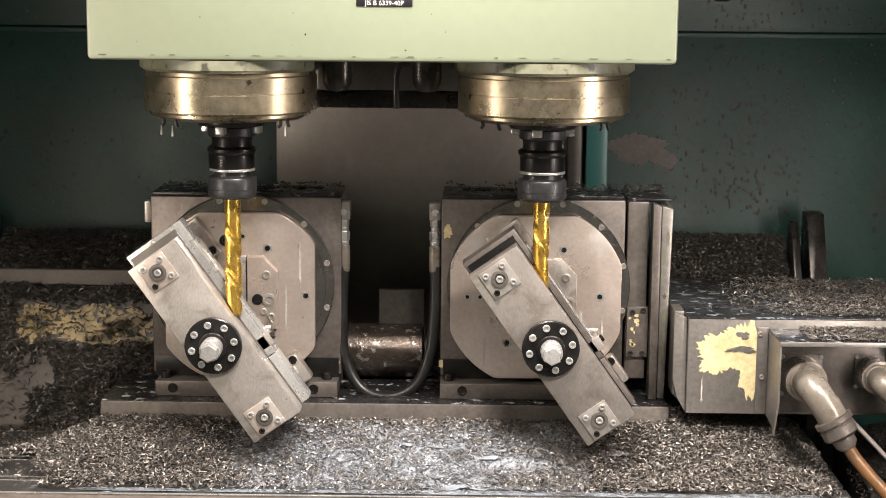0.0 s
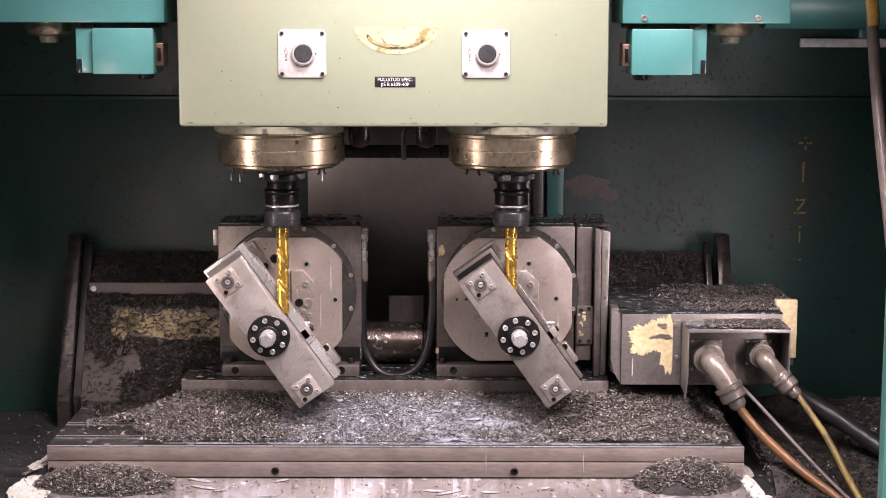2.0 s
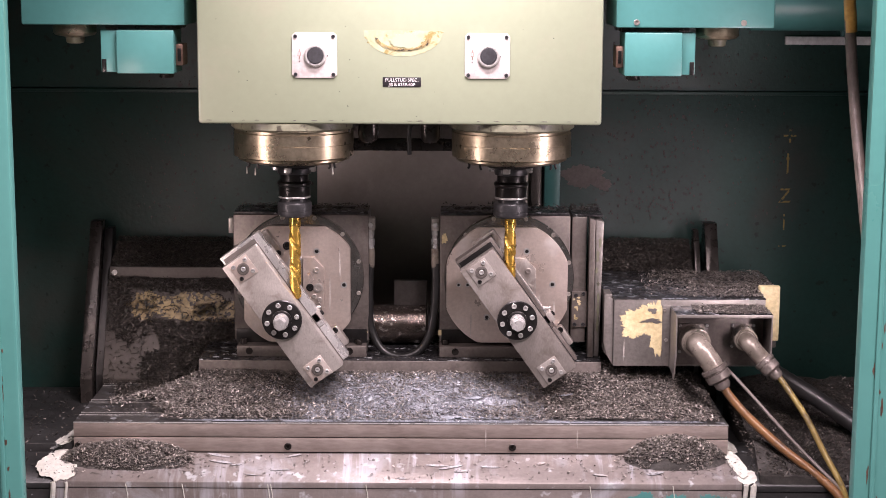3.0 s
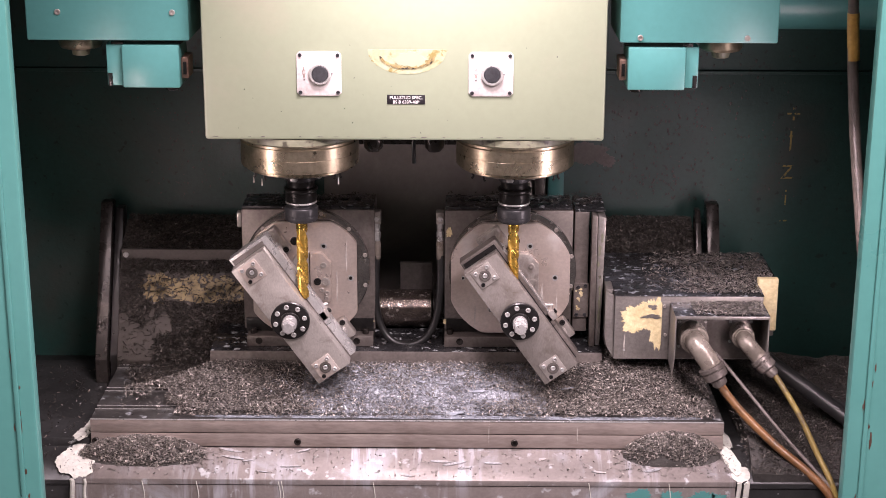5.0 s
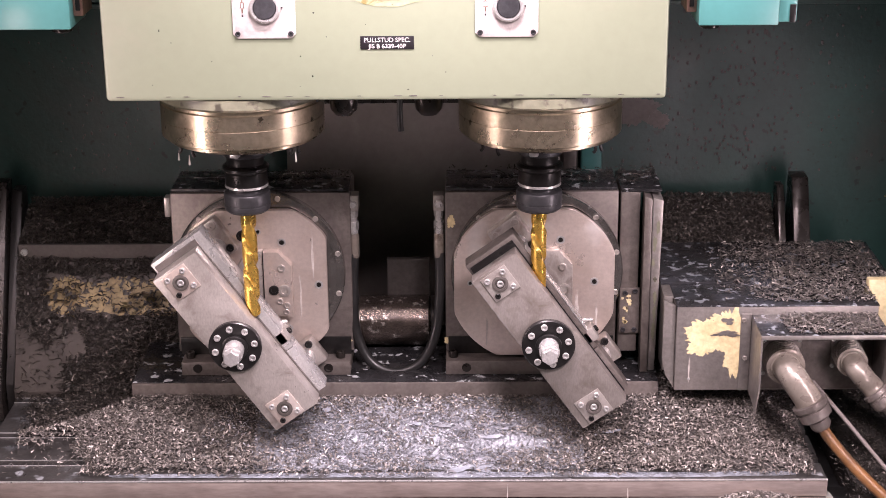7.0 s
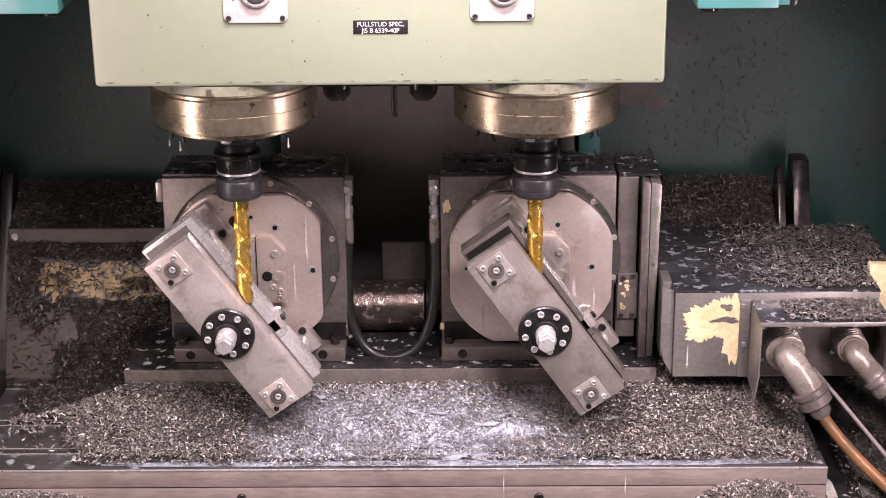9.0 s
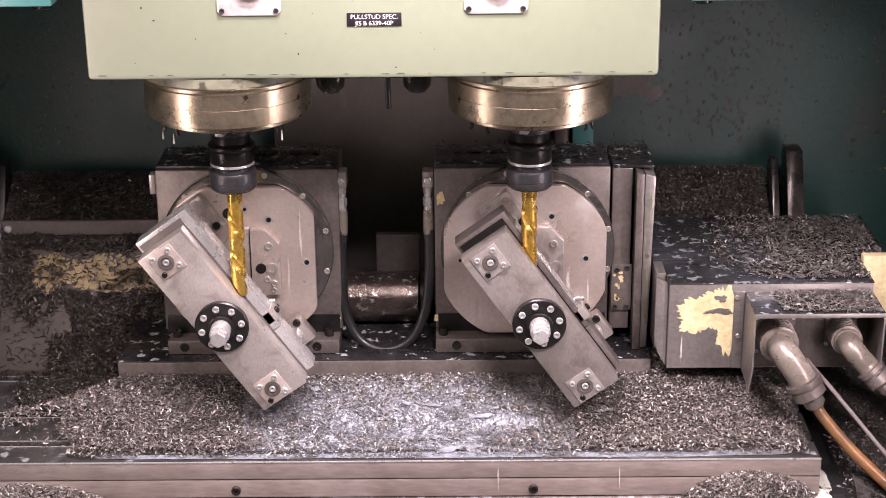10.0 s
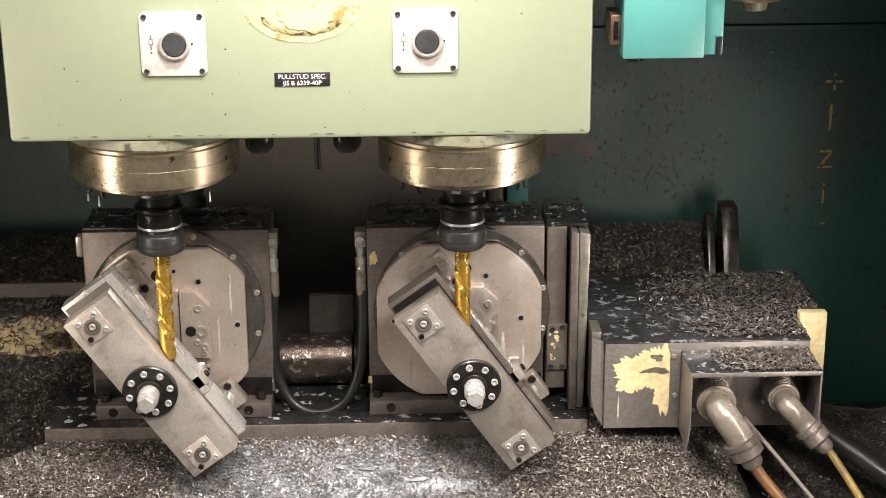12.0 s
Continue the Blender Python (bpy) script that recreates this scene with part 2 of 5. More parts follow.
# Soaked chips, coloured paler to carry the wet sheen as well.
SOAKED = swarf_material("coolant_soaked_sheen_swarf", (0.17, 0.178, 0.195), (0.42, 0.44, 0.48))
SWARF_D = swarf_material("dark_oily_swarf", (0.016, 0.014, 0.012), (0.17, 0.15, 0.13))

# ---------- building helpers ----------
INNER = random.Random(7)


def thing(name, at, label, category, group="", kind=""):
    ob = new(name)
    ob.location = at
    ob.empty_display_size = 0.02
    return tagged(ob, label, category, group, kind)


def finish(name, bm, mat, smooth=True):
    me = bpy.data.meshes.new(name)
    bm.normal_update()
    bm.to_mesh(me)
    bm.free()
    me.materials.append(mat)
    if smooth:
        me.shade_smooth()
        me.set_sharp_from_angle(angle=radians(35))
    return me


def part(name, bm, mat, parent, label="", smooth=True):
    ob = new(name, finish(name, bm, mat, smooth))
    ob.parent = parent
    base = parent.location if parent.parent is None else Vector((0, 0, 0))
    ob.matrix_parent_inverse = Matrix.Translation(-base)
    return tagged(ob, label)


def solid(name, bm, mat, label, category, group="", kind="", smooth=True):
    return tagged(new(name, finish(name, bm, mat, smooth)), label, category, group, kind)


def box(x0, x1, y0, y1, z0, z1, bevel=0.0015, bm=None, m=None):
    bm = bm or bmesh.new()
    r = bmesh.ops.create_cube(bm, size=1)
    t = Matrix.Translation(((x0 + x1) / 2, (y0 + y1) / 2, (z0 + z1) / 2)) @ Matrix.Diagonal((x1 - x0, y1 - y0, z1 - z0, 1))
    bmesh.ops.transform(bm, matrix=t, verts=r["verts"])
    if bevel:
        e = list({e for v in r["verts"] for e in v.link_edges})
        made = bmesh.ops.bevel(bm, geom=e, offset=bevel, segments=2, affect="EDGES", profile=0.5)
        vs = list({v for f in made["faces"] for v in f.verts} | {v for v in r["verts"] if v.is_valid})
    else:
        vs = r["verts"]
    if m is not None:
        isl = set(vs)
        stack = list(vs)
        while stack:
            v = stack.pop()
            for e in v.link_edges:
                o = e.other_vert(v)
                if o not in isl:
                    isl.add(o)
                    stack.append(o)
        bmesh.ops.transform(bm, matrix=m, verts=list(isl))
    return bm


def lathe(profile, segs=32, m=None, bm=None):
    """profile: (radius, height) from bottom to top, turned round the z axis, then moved by m."""
    bm = bm or bmesh.new()
    rings = []
    for r, z in profile:
        if r < 1e-6:
            rings.append([bm.verts.new((0, 0, z))])
        else:
            rings.append([bm.verts.new((r * math.cos(2 * math.pi * i / segs), r * math.sin(2 * math.pi * i / segs), z)) for i in range(segs)])
    for a, b in zip(rings, rings[1:]):
        for i in range(segs):
            j = (i + 1) % segs
            vs = []
            for v in (a[i % len(a)], a[j % len(a)], b[j % len(b)], b[i % len(b)]):
                if v not in vs:
                    vs.append(v)
            if len(vs) > 2:
                bm.faces.new(vs)
    for ring, flip in ((rings[0], True), (rings[-1], False)):
        if len(ring) > 2:
            bm.faces.new(ring[::-1] if flip else ring)
    if m is not None:
        bmesh.ops.transform(bm, matrix=m, verts=[v for ring in rings for v in ring])
    return bm


def front(x, y, z):
    """A pose whose local z axis points at the viewer (towards -y)."""
    return Matrix.Translation((x, y, z)) @ Matrix.Rotation(radians(90), 4, "X")


def prism(outline, y0, y1, m=None, bevel=0.0012):
    """A plate: outline in x, z; from y0 (front) to y1."""
    bm = bmesh.new()
    a = [bm.verts.new((x, y0, z)) for x, z in outline]
    b = [bm.verts.new((x, y1, z)) for x, z in outline]
    n = len(a)
    bm.faces.new(a)
    bm.faces.new(b[::-1])
    for i in range(n):
        bm.faces.new((a[i], b[i], b[(i + 1) % n], a[(i + 1) % n]))
    bmesh.ops.recalc_face_normals(bm, faces=bm.faces)
    if bevel:
        bmesh.ops.bevel(bm, geom=[e for e in bm.edges if abs(e.calc_face_angle(0)) > 0.9], offset=bevel, segments=2, affect="EDGES", profile=0.5)
    if m is not None:
        bmesh.ops.transform(bm, matrix=m, verts=bm.verts)
    return bm


def sweep(points, radius, segs=14, ridge=0.0, per=6, bm=None):
    """A hose along a smooth line through points; ridge: rings of that height every other section."""
    bm = bm or bmesh.new()
    pts = [Vector(p) for p in points]
    line = []
    for i in range(len(pts) - 1):
        p0, p1, p2, p3 = pts[max(i - 1, 0)], pts[i], pts[i + 1], pts[min(i + 2, len(pts) - 1)]
        for k in range(per):
            t = k / per
            line.append(0.5 * (2 * p1 + (p2 - p0) * t + (2 * p0 - 5 * p1 + 4 * p2 - p3) * t * t + (3 * p1 - p0 - 3 * p2 + p3) * t ** 3))
    line.append(pts[-1])
    rings, side = [], None
    for i, p in enumerate(line):
        d = (line[min(i + 1, len(line) - 1)] - line[max(i - 1, 0)]).normalized()
        if side is None:
            side = d.orthogonal().normalized()
        side = (side - d * side.dot(d)).normalized()
        up = d.cross(side)
        r = radius + (ridge if i % 2 else 0)
        rings.append([bm.verts.new(p + r * (side * math.cos(2 * math.pi * k / segs) + up * math.sin(2 * math.pi * k / segs))) for k in range(segs)])
    for a, b in zip(rings, rings[1:]):
        for k in range(segs):
            bm.faces.new((a[k], a[(k + 1) % segs], b[(k + 1) % segs], b[k]))
    bm.faces.new(rings[0][::-1])
    bm.faces.new(rings[-1])
    return bm


def blob(w, h, seed, n=90, rough=0.3, thick=0.0008):
    """An irregular flat patch in x, y with ragged edge, w by h."""
    bm = bmesh.new()
    vs = []
    for i in range(n):
        a = 2 * math.pi * i / n
        p = Vector((math.cos(a) * 1.6, math.sin(a) * 1.6, seed * 3.7))
        r = 1 + rough * (noise.noise(p) + 0.6 * noise.noise(p * 3) + 0.5 * noise.noise(p * 8))
        vs.append(bm.verts.new((math.cos(a) * r * w / 2, math.sin(a) * r * h / 2, thick)))
    bm.faces.new(vs)
    ext = bmesh.ops.extrude_face_region(bm, geom=list(bm.faces))
    bmesh.ops.translate(bm, vec=(0, 0, -thick), verts=[v for v in ext["geom"] if isinstance(v, bmesh.types.BMVert)])
    bmesh.ops.recalc_face_normals(bm, faces=bm.faces)
    return bm


def moved(bm, m):
    bmesh.ops.transform(bm, matrix=m, verts=bm.verts)
    return bm


def socket_screw(r, h, m, bm=None):
    """A cylinder-head screw with a hexagon socket; its head points along local z."""
    bm = lathe(((r, 0), (r, h * 0.85), (r * 0.9, h), (r * 0.52, h), (r * 0.5, h * 0.35), (0, h * 0.35)), 12, m, bm)
    return bm


def chips(name, mat, spots, label, length=(0.004, 0.0085), width=0.0008, seed=1):
    """Swarf: spots is an array of x, y, z, tilt of the ground in y; each becomes a small curled strip of two quads."""
    rng = np.random.default_rng(seed)
    n = len(spots)
    L = rng.uniform(*length, n)
    a = rng.uniform(0, 2 * np.pi, n)
    el = rng.normal(0.1, 0.35, n)
    d = np.stack([np.cos(a) * np.cos(el), np.sin(a) * np.cos(el), np.sin(el)], 1)
    s = np.cross(d, rng.normal(0, 1, (n, 3)) * 0.5 + np.array([0, 0, 1.0]))
    s /= np.linalg.norm(s, axis=1)[:, None] + 1e-9
    up = np.cross(s, d)
    w = width * rng.uniform(0.6, 1.4, n)[:, None]
    c = spots[:, :3] + np.array([0, 0, 0.001])
    bend = (L * rng.uniform(-0.1, 0.35, n))[:, None] * up
    rows = []
    for k, off in ((-0.5, 0), (0, 1), (0.5, 0)):
        mid = c + d * (L * k)[:, None] + bend * off
        rows += [mid - s * w, mid + s * w]
    v = np.stack(rows, 1).reshape(-1, 3)
    base = (np.arange(n) * 6)[:, None]
    f = np.concatenate([base + np.array([0, 1, 3, 2]), base + np.array([2, 3, 5, 4])])
    me = bpy.data.meshes.new(name)
    me.from_pydata(v.tolist(), [], f.tolist())
    me.materials.append(mat)
    return tagged(new(name, me), label, "metal chips", "", "stuff")


def lump(x, y, s=9.0):
    return noise.noise(Vector((x * s, y * s, 3.1))) + 0.5 * noise.noise(Vector((x * s * 2.7, y * s * 2.7, 8.3)))


def scatter(n, x0, x1, y0, y1, height, keep, seed):
    """n random spots over a rectangle, at height(x, y), kept with the chance keep(x, y)."""
    rng = np.random.default_rng(seed)
    out = []
    for x, y, k, j in zip(rng.uniform(x0, x1, n), rng.uniform(y0, y1, n), rng.uniform(0, 1, n), rng.uniform(0, 1, n)):
        if k < keep(x, y):
            out.append((x, y, height(x, y) + 0.003 * j, 0))
    return np.array(out)


def mound(name, x0, x1, y0, y1, nx, ny, height, mat, label, floor_z):
    """The packed bed under a pile: a sheet at height(x, y), closed below."""
    bm = bmesh.new()
    g = [[bm.verts.new((x0 + (x1 - x0) * i / nx, y0 + (y1 - y0) * j / ny, 0)) for i in range(nx + 1)] for j in range(ny + 1)]
    for row in g:
        for v in row:
            v.co.z = height(v.co.x, v.co.y)
    for j in range(ny):
        for i in range(nx):
            bm.faces.new((g[j][i], g[j][i + 1], g[j + 1][i + 1], g[j + 1][i]))
    rim = g[0] + [r[-1] for r in g[1:]] + g[-1][-2::-1] + [r[0] for r in g[-2:0:-1]]
    low = [bm.verts.new((v.co.x, v.co.y, floor_z)) for v in rim]
    for i in range(len(rim)):
        j = (i + 1) % len(rim)
        bm.faces.new((rim[j], rim[i], low[i], low[j]))
    return solid(name, bm, mat, label, "swarf bed", kind="stuff")

# ================= setting: workshop shell =================
solid("workshop_floor", box(-4, 4, -5, 3, -1.04, -1.0, 0), CONCRETE, "grey concrete workshop floor round the machine", "floor", kind="structure")
solid("workshop_ceiling", box(-4, 4, -5, 3, 3.0, 3.05, 0), WALLPAINT, "plain grey workshop ceiling", "ceiling", kind="structure")
for nm, b in (("workshop_wall_south", (-4, 4, -5.1, -5, -1, 3)), ("workshop_wall_west", (-4.1, -4, -5, 3, -1, 3)),
              ("workshop_wall_east", (4, 4.1, -5, 3, -1, 3)), ("workshop_wall_north", (-4, 4, 3, 3.1, -1, 3))):
    solid(nm, box(*b, 0), WALLPAINT, "plain grey painted workshop wall", "wall", kind="structure")

# ================= setting: machine enclosure =================
WY = 0.362
back = solid("wall_north", box(-1.20, 1.20, WY, WY + 0.02, -0.30, 0.592, 0.002), GREEN,
             "dark green painted sheet-steel rear wall, splashed with coolant", "wall", kind="structure")
part("upper_panel", box(-1.20, 1.20, WY - 0.006, WY + 0.02, 0.596, 1.60, 0.003), GREEN, back)
part("seam_fold", box(-1.20, 1.20, WY - 0.012, WY + 0.0, 0.588, 0.596, 0.002), GREEN, back, "dark folded seam running along the wall")
solid("wall_west", box(-1.22, -1.20, -0.62, WY + 0.02, -0.30, 1.60, 0), GREEN, "dark green side wall of the enclosure", "wall", kind="structure")
solid("wall_east", box(1.20, 1.22, -0.62, WY + 0.02, -0.30, 1.60, 0), GREEN, "dark green side wall of the enclosure", "wall", kind="structure")
solid("ceiling", box(-1.22, 1.22, -0.3, WY + 0.02, 1.60, 1.62, 0), GREEN, "dark green roof sheet of the enclosure", "ceiling", kind="structure")
solid("floor", box(-1.20, 1.20, -0.17, WY, -0.12, -0.08, 0.001), BED, "dark wet bed sheet spotted with coolant", "machine bed", kind="structure")
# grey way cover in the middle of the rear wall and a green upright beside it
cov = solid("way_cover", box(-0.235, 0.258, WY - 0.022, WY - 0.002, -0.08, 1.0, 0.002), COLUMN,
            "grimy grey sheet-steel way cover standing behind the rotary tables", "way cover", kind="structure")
# Brown upright rod against the edge of the cover.
part("brown_rod", box(0.232, 0.256, WY - 0.034, WY - 0.0225, -0.08, 1.0, 0.005), STRIP, cov, "brown rounded rod standing at the edge of the cover")
solid("column_upright", box(0.262, 0.297, WY - 0.034, WY - 0.002, -0.08, 1.0, 0.003), TEAL, "teal painted upright beside the way cover, rubbed bare in places", "upright", kind="structure")
# stained patch of bare paint on the wall
for i, (x, z, w, h) in enumerate(((0.350, 0.405, 0.085, 0.055), (0.395, 0.39, 0.035, 0.03))):
    part("scuff", moved(blob(w, h, 40 + i, 70, 0.35, 0.0006), Matrix.Translation((x, WY - 0.0004 - 0.0004 * i, z)) @ Matrix.Rotation(radians(90), 4, "X")), STRIP, back, "bare brown scuff in the paint")

# machine front with the door opening
for nm, x0, x1, inner in (("door_post_west", -1.35, -0.652, -0.652), ("door_post_east", 0.720, 1.42, 0.720)):
    p = thing(nm, ((x0 + x1) / 2, -0.60, -1.0), "teal painted steel door post, paint chipped along its edge", "door post", "", "structure")
    part("front_sheet", box(x0, x1, -0.63, -0.60, -1.0, 1.9, 0.006), TEAL_POST, p)
    s = 1 if inner > 0 else -1
    part("inner_return", box(min(inner + s * 0.05, inner + s * 0.062), max(inner + s * 0.05, inner + s * 0.062), -0.598, -0.53, -1.0, 1.9, 0.002), TEAL, p)
    part("edge_bead", box(inner + s * 0.030 - 0.004, inner + s * 0.030 + 0.004, -0.636, -0.6305, -1.0, 1.9, 0.002), TEAL_POST, p)
    for i in range(11):
        z = 0.0 + 0.03 * i + INNER.uniform(-0.02, 0.02)
        part("paint_chip", moved(blob(INNER.uniform(0.002, 0.006), INNER.uniform(0.006, 0.03), 70 + i, 40, 0.7, 0.0005),
             Matrix.Translation((inner + s * INNER.uniform(0.020, 0.042), -0.6301, z)) @ Matrix.Rotation(radians(90), 4, "X")), COPPER, p, "reddish primer showing through chipped paint")
for lx, lab in ((-0.713, "slim tube lamp fixed behind the door post"), (0.788, "slim tube lamp fixed behind the door post")):
    wl = thing("work_lamp", (lx, -0.52, 0.34), lab, "lamp", "work lamps")
    part("housing", box(lx - 0.03, lx + 0.005 if lx < 0 else lx + 0.03, -0.56, -0.53, 0.03, 0.65, 0.004), BLACK, wl)
wl = thing("work_lamp", (0.02, -0.53, 1.33), "slim lamp bar fixed under the door lintel", "lamp", "work lamps")
part("housing", box(-0.28, 0.32, -0.56, -0.50, 1.325, 1.4495, 0.004), BLACK, wl)
solid("door_lintel", box(-0.652, 0.720, -0.63, -0.56, 1.45, 1.9, 0.004), TEAL, "teal painted lintel over the door opening", "lintel", kind="structure")

# ================= saddle, table =================
TZ, TF = -0.001, -0.194
SF, SAD_TOP, SAD_LOW = -0.269, -0.059, -0.095


def sad_z(y):
    """Height of the saddle cover, which falls towards the door."""
    return SAD_TOP + (SAD_LOW - SAD_TOP) * (TF + 0.004 - y) / (TF + 0.004 - SF)


SAD_TILT = math.atan2(SAD_TOP - SAD_LOW, TF + 0.004 - SF)


def yz_prism(x0, x1, outline, bevel=0.001):
    bm = bmesh.new()
    a = [bm.verts.new((x0, y, z)) for y, z in outline]
    b = [bm.verts.new((x1, y, z)) for y, z in outline]
    n = len(a)
    bm.faces.new(a)
    bm.faces.new(b[::-1])
    for i in range(n):
        bm.faces.new((a[i], b[i], b[(i + 1) % n], a[(i + 1) % n]))
    bmesh.ops.recalc_face_normals(bm, faces=bm.faces)
    if bevel:
        bmesh.ops.bevel(bm, geom=list(bm.edges), offset=bevel, segments=1, affect="EDGES")
    return bm


def sloped(x0, x1, drop=0.0):
    """A stretch of folded cover sheet: a short level strip, the slope and the front lip."""
    return yz_prism(x0, x1, ((-0.10, SAD_TOP - drop), (TF + 0.004, SAD_TOP - drop), (SF, SAD_LOW - drop), (SF, SAD_LOW - 0.012 - drop), (TF, SAD_TOP - 0.014 - drop), (-0.10, SAD_TOP - 0.014 - drop)))


sad = thing("saddle_cover", (0, -0.22, -0.30), "wet brown steel saddle cover in front of the table, streaked with coolant", "machine saddle", "", "structure")
part("top_sheet", sloped(-0.690, 0.606), LEDGE, sad)
part("front_apron", box(-0.690, 0.606, SF + 0.001, SF + 0.012, -0.34, SAD_LOW - 0.013, 0.002), LEDGE, sad)
solid("sill", box(-0.652, 0.720, -0.60, SF, -0.40, -0.34, 0.004), BED, "dark oily sill under the door opening", "sill", kind="structure")
part("side_sheet", box(0.6065, 1.19, SF + 0.001, SF + 0.012, -0.34, SAD_LOW - 0.016, 0.002), BED, sad, "dark apron beside the saddle")
part("side_sheet", box(-1.19, -0.6905, SF + 0.001, SF + 0.012, -0.34, SAD_LOW - 0.016, 0.002), BED, sad, "dark apron beside the saddle")
part("side_top", sloped(0.6065, 1.19, 0.003), BED, sad, "dark wet sheet beside the saddle")
part("side_top", sloped(-1.19, -0.6905, 0.003), BED, sad, "wet sheet beside the saddle")
solid("way_cover_west", box(-1.19, -0.668, TF + 0.005, 0.24, -0.075, -0.045, 0.002), BED, "dark wet way cover beside the table, spotted with coolant", "way cover", kind="structure")

TX0, TX1 = -0.664, 0.589
tab = thing("machine_table", (-0.036, 0.03, -0.0585), "long cast-iron machine table with T-slots, wet and covered in swarf", "machine table")
slots = (-0.135, -0.040, 0.090)
SW = 0.016
ys = [TF]
for y_slot in slots:
    ys += [y_slot - SW / 2, y_slot + SW / 2]
ys.append(0.27)
for a, b in zip(ys[0::2], ys[1::2]):
    part("table_bar", box(TX0, TX1, a, b, TZ - 0.026, TZ, 0.0012), TABLE, tab)
for y_slot in slots:
    for y in (y_slot - SW / 2 - 0.0011, y_slot + SW / 2 + 0.0003):
        part("slot_lip", box(TX0, -0.44, y, y + 0.0014, TZ - 0.002, TZ + 0.0008, 0), STEEL_B, tab, "bright worn lip of a slot")
part("table_core", box(TX0 + 0.002, TX1 - 0.002, TF + 0.004, 0.268, TZ - 0.0575, TZ - 0.0265, 0.001), EDGE, tab, "brown machined front edge of the table")
part("front_lip", box(TX0, TX1, TF - 0.0030, TF - 0.0005, TZ - 0.027, TZ - 0.001, 0.001), EDGE, tab, "brown machined front lip")
part("worn_edge", box(TX0, TX1, TF - 0.0036, TF - 0.0004, TZ - 0.0009, TZ + 0.0009, 0.0003), STEEL_B, tab, "bright worn front edge")
part("lower_lip", box(TX0, TX1, TF - 0.0025, TF + 0.0038, TZ - 0.0570, TZ - 0.0290, 0.0012), EDGE, tab, "brown machined lower lip")
for x in (-0.254, 0.176, -0.655):
    part("screw", socket_screw(0.007, 0.005, front(x, TF - 0.0025, TZ - 0.045)), DARKMETAL, tab, "dark oily cap screw")

# ================= spindle head =================
HX0, HX1, HY, HZ = -0.4085, 0.3305, -0.232, 0.5755
head = thing("twin_spindle_machine", (-0.036, -0.05, HZ), "pale green cream painted twin spindle head with worn edges", "spindle head")
part("casing", box(HX0, HX1, HY, 0.20, HZ, 1.60, 0.006), CREAM, head)
for i in range(18):
    x, z = INNER.uniform(HX0 + 0.02, HX1 - 0.02), HZ + INNER.uniform(0.01, 0.2) ** 1.0
    part("paint_nick", moved(blob(INNER.uniform(0.0008, 0.0022), INNER.uniform(0.0008, 0.0028), i, 14, 0.4, 0.0005),
         Matrix.Translation((x, HY - 0.0003, z)) @ Matrix.Rotation(radians(90), 4, "X") @ Matrix.Rotation(i, 4, "Z")), DARKMETAL, head)
for x in np.linspace(HX0 + 0.03, HX1 - 0.03, 17):
    part("edge_wear", moved(blob(INNER.uniform(0.003, 0.012), INNER.uniform(0.0006, 0.0014), x * 9, 30, 0.5, 0.0006),
         Matrix.Translation((x + INNER.uniform(-0.02, 0.02), HY - 0.0004, HZ + 0.0068)) @ Matrix.Rotation(radians(90), 4, "X")), STRIP, head, "worn dirty spot on the lower edge")

# badge residue: half an oval
bm = bmesh.new()
vs = []
for i in range(61):
    a = math.pi + math.pi * i / 60
    r = 1 + 0.04 * noise.noise(Vector((i * 0.5, 1, 2))) + 0.05 * noise.noise(Vector((i * 1.7, 4, 2)))
    vs.append(bm.verts.new((-0.033 + 0.072 * r * math.cos(a), 0, 0.746 + 0.046 * r * math.sin(a))))
bm.faces.new(vs)
r = bmesh.ops.extrude_face_region(bm, geom=list(bm.faces))
bmesh.ops.translate(bm, vec=(0, -0.0008, 0), verts=[v for v in r["geom"] if isinstance(v, bmesh.types.BMVert)])
bmesh.ops.recalc_face_normals(bm, faces=bm.faces)
part("badge_residue", moved(bm, Matrix.Translation((0, HY + 0.0002, 0))), GLUE, head, "yellow glue left where a badge was pulled off")
part("bare_spot", moved(blob(0.066, 0.022, 5, 60, 0.45, 0.0006), Matrix.Translation((-0.030, HY - 0.0008, 0.727)) @ Matrix.Rotation(radians(90), 4, "X")), CREAM, head)
for i in range(9):
    a = math.pi * (1.18 + 0.08 * i)
    part("glue_streak", moved(blob(0.016, 0.005, i + 11, 30, 0.7, 0.0005), Matrix.Translation((-0.033 + 0.055 * math.cos(a), HY - 0.0013, 0.746 + 0.034 * math.sin(a))) @ Matrix.Rotation(radians(90), 4, "X") @ Matrix.Rotation(a + 1.57, 4, "Z")), PATCH_D, head)

# label
part("label_plate", box(-0.0705, -0.0005, HY - 0.0012, HY + 0.0005, 0.6445, 0.6620, 0.0004), LABEL, head, "small black label with white lettering")
for txt, z, size in (("PULLSTUD SPEC.", 0.6543, 0.0082), ("JIS B 6339-40P", 0.6460, 0.0082)):
    cu = bpy.data.curves.new("lettering", "FONT")
    cu.body, cu.size, cu.align_x, cu.extrude = txt, size, "CENTER", 0.0002
    cu.materials.append(INK)
    ob = new("lettering", cu)
    ob.parent = head
    ob.matrix_parent_inverse = Matrix.Translation(-head.location)
    ob.matrix_basis = Matrix.Translation((-0.0355, HY - 0.0016, z)) @ Matrix.Rotation(radians(90), 4, "X")
    tagged(ob, "white capital lettering on the black label")

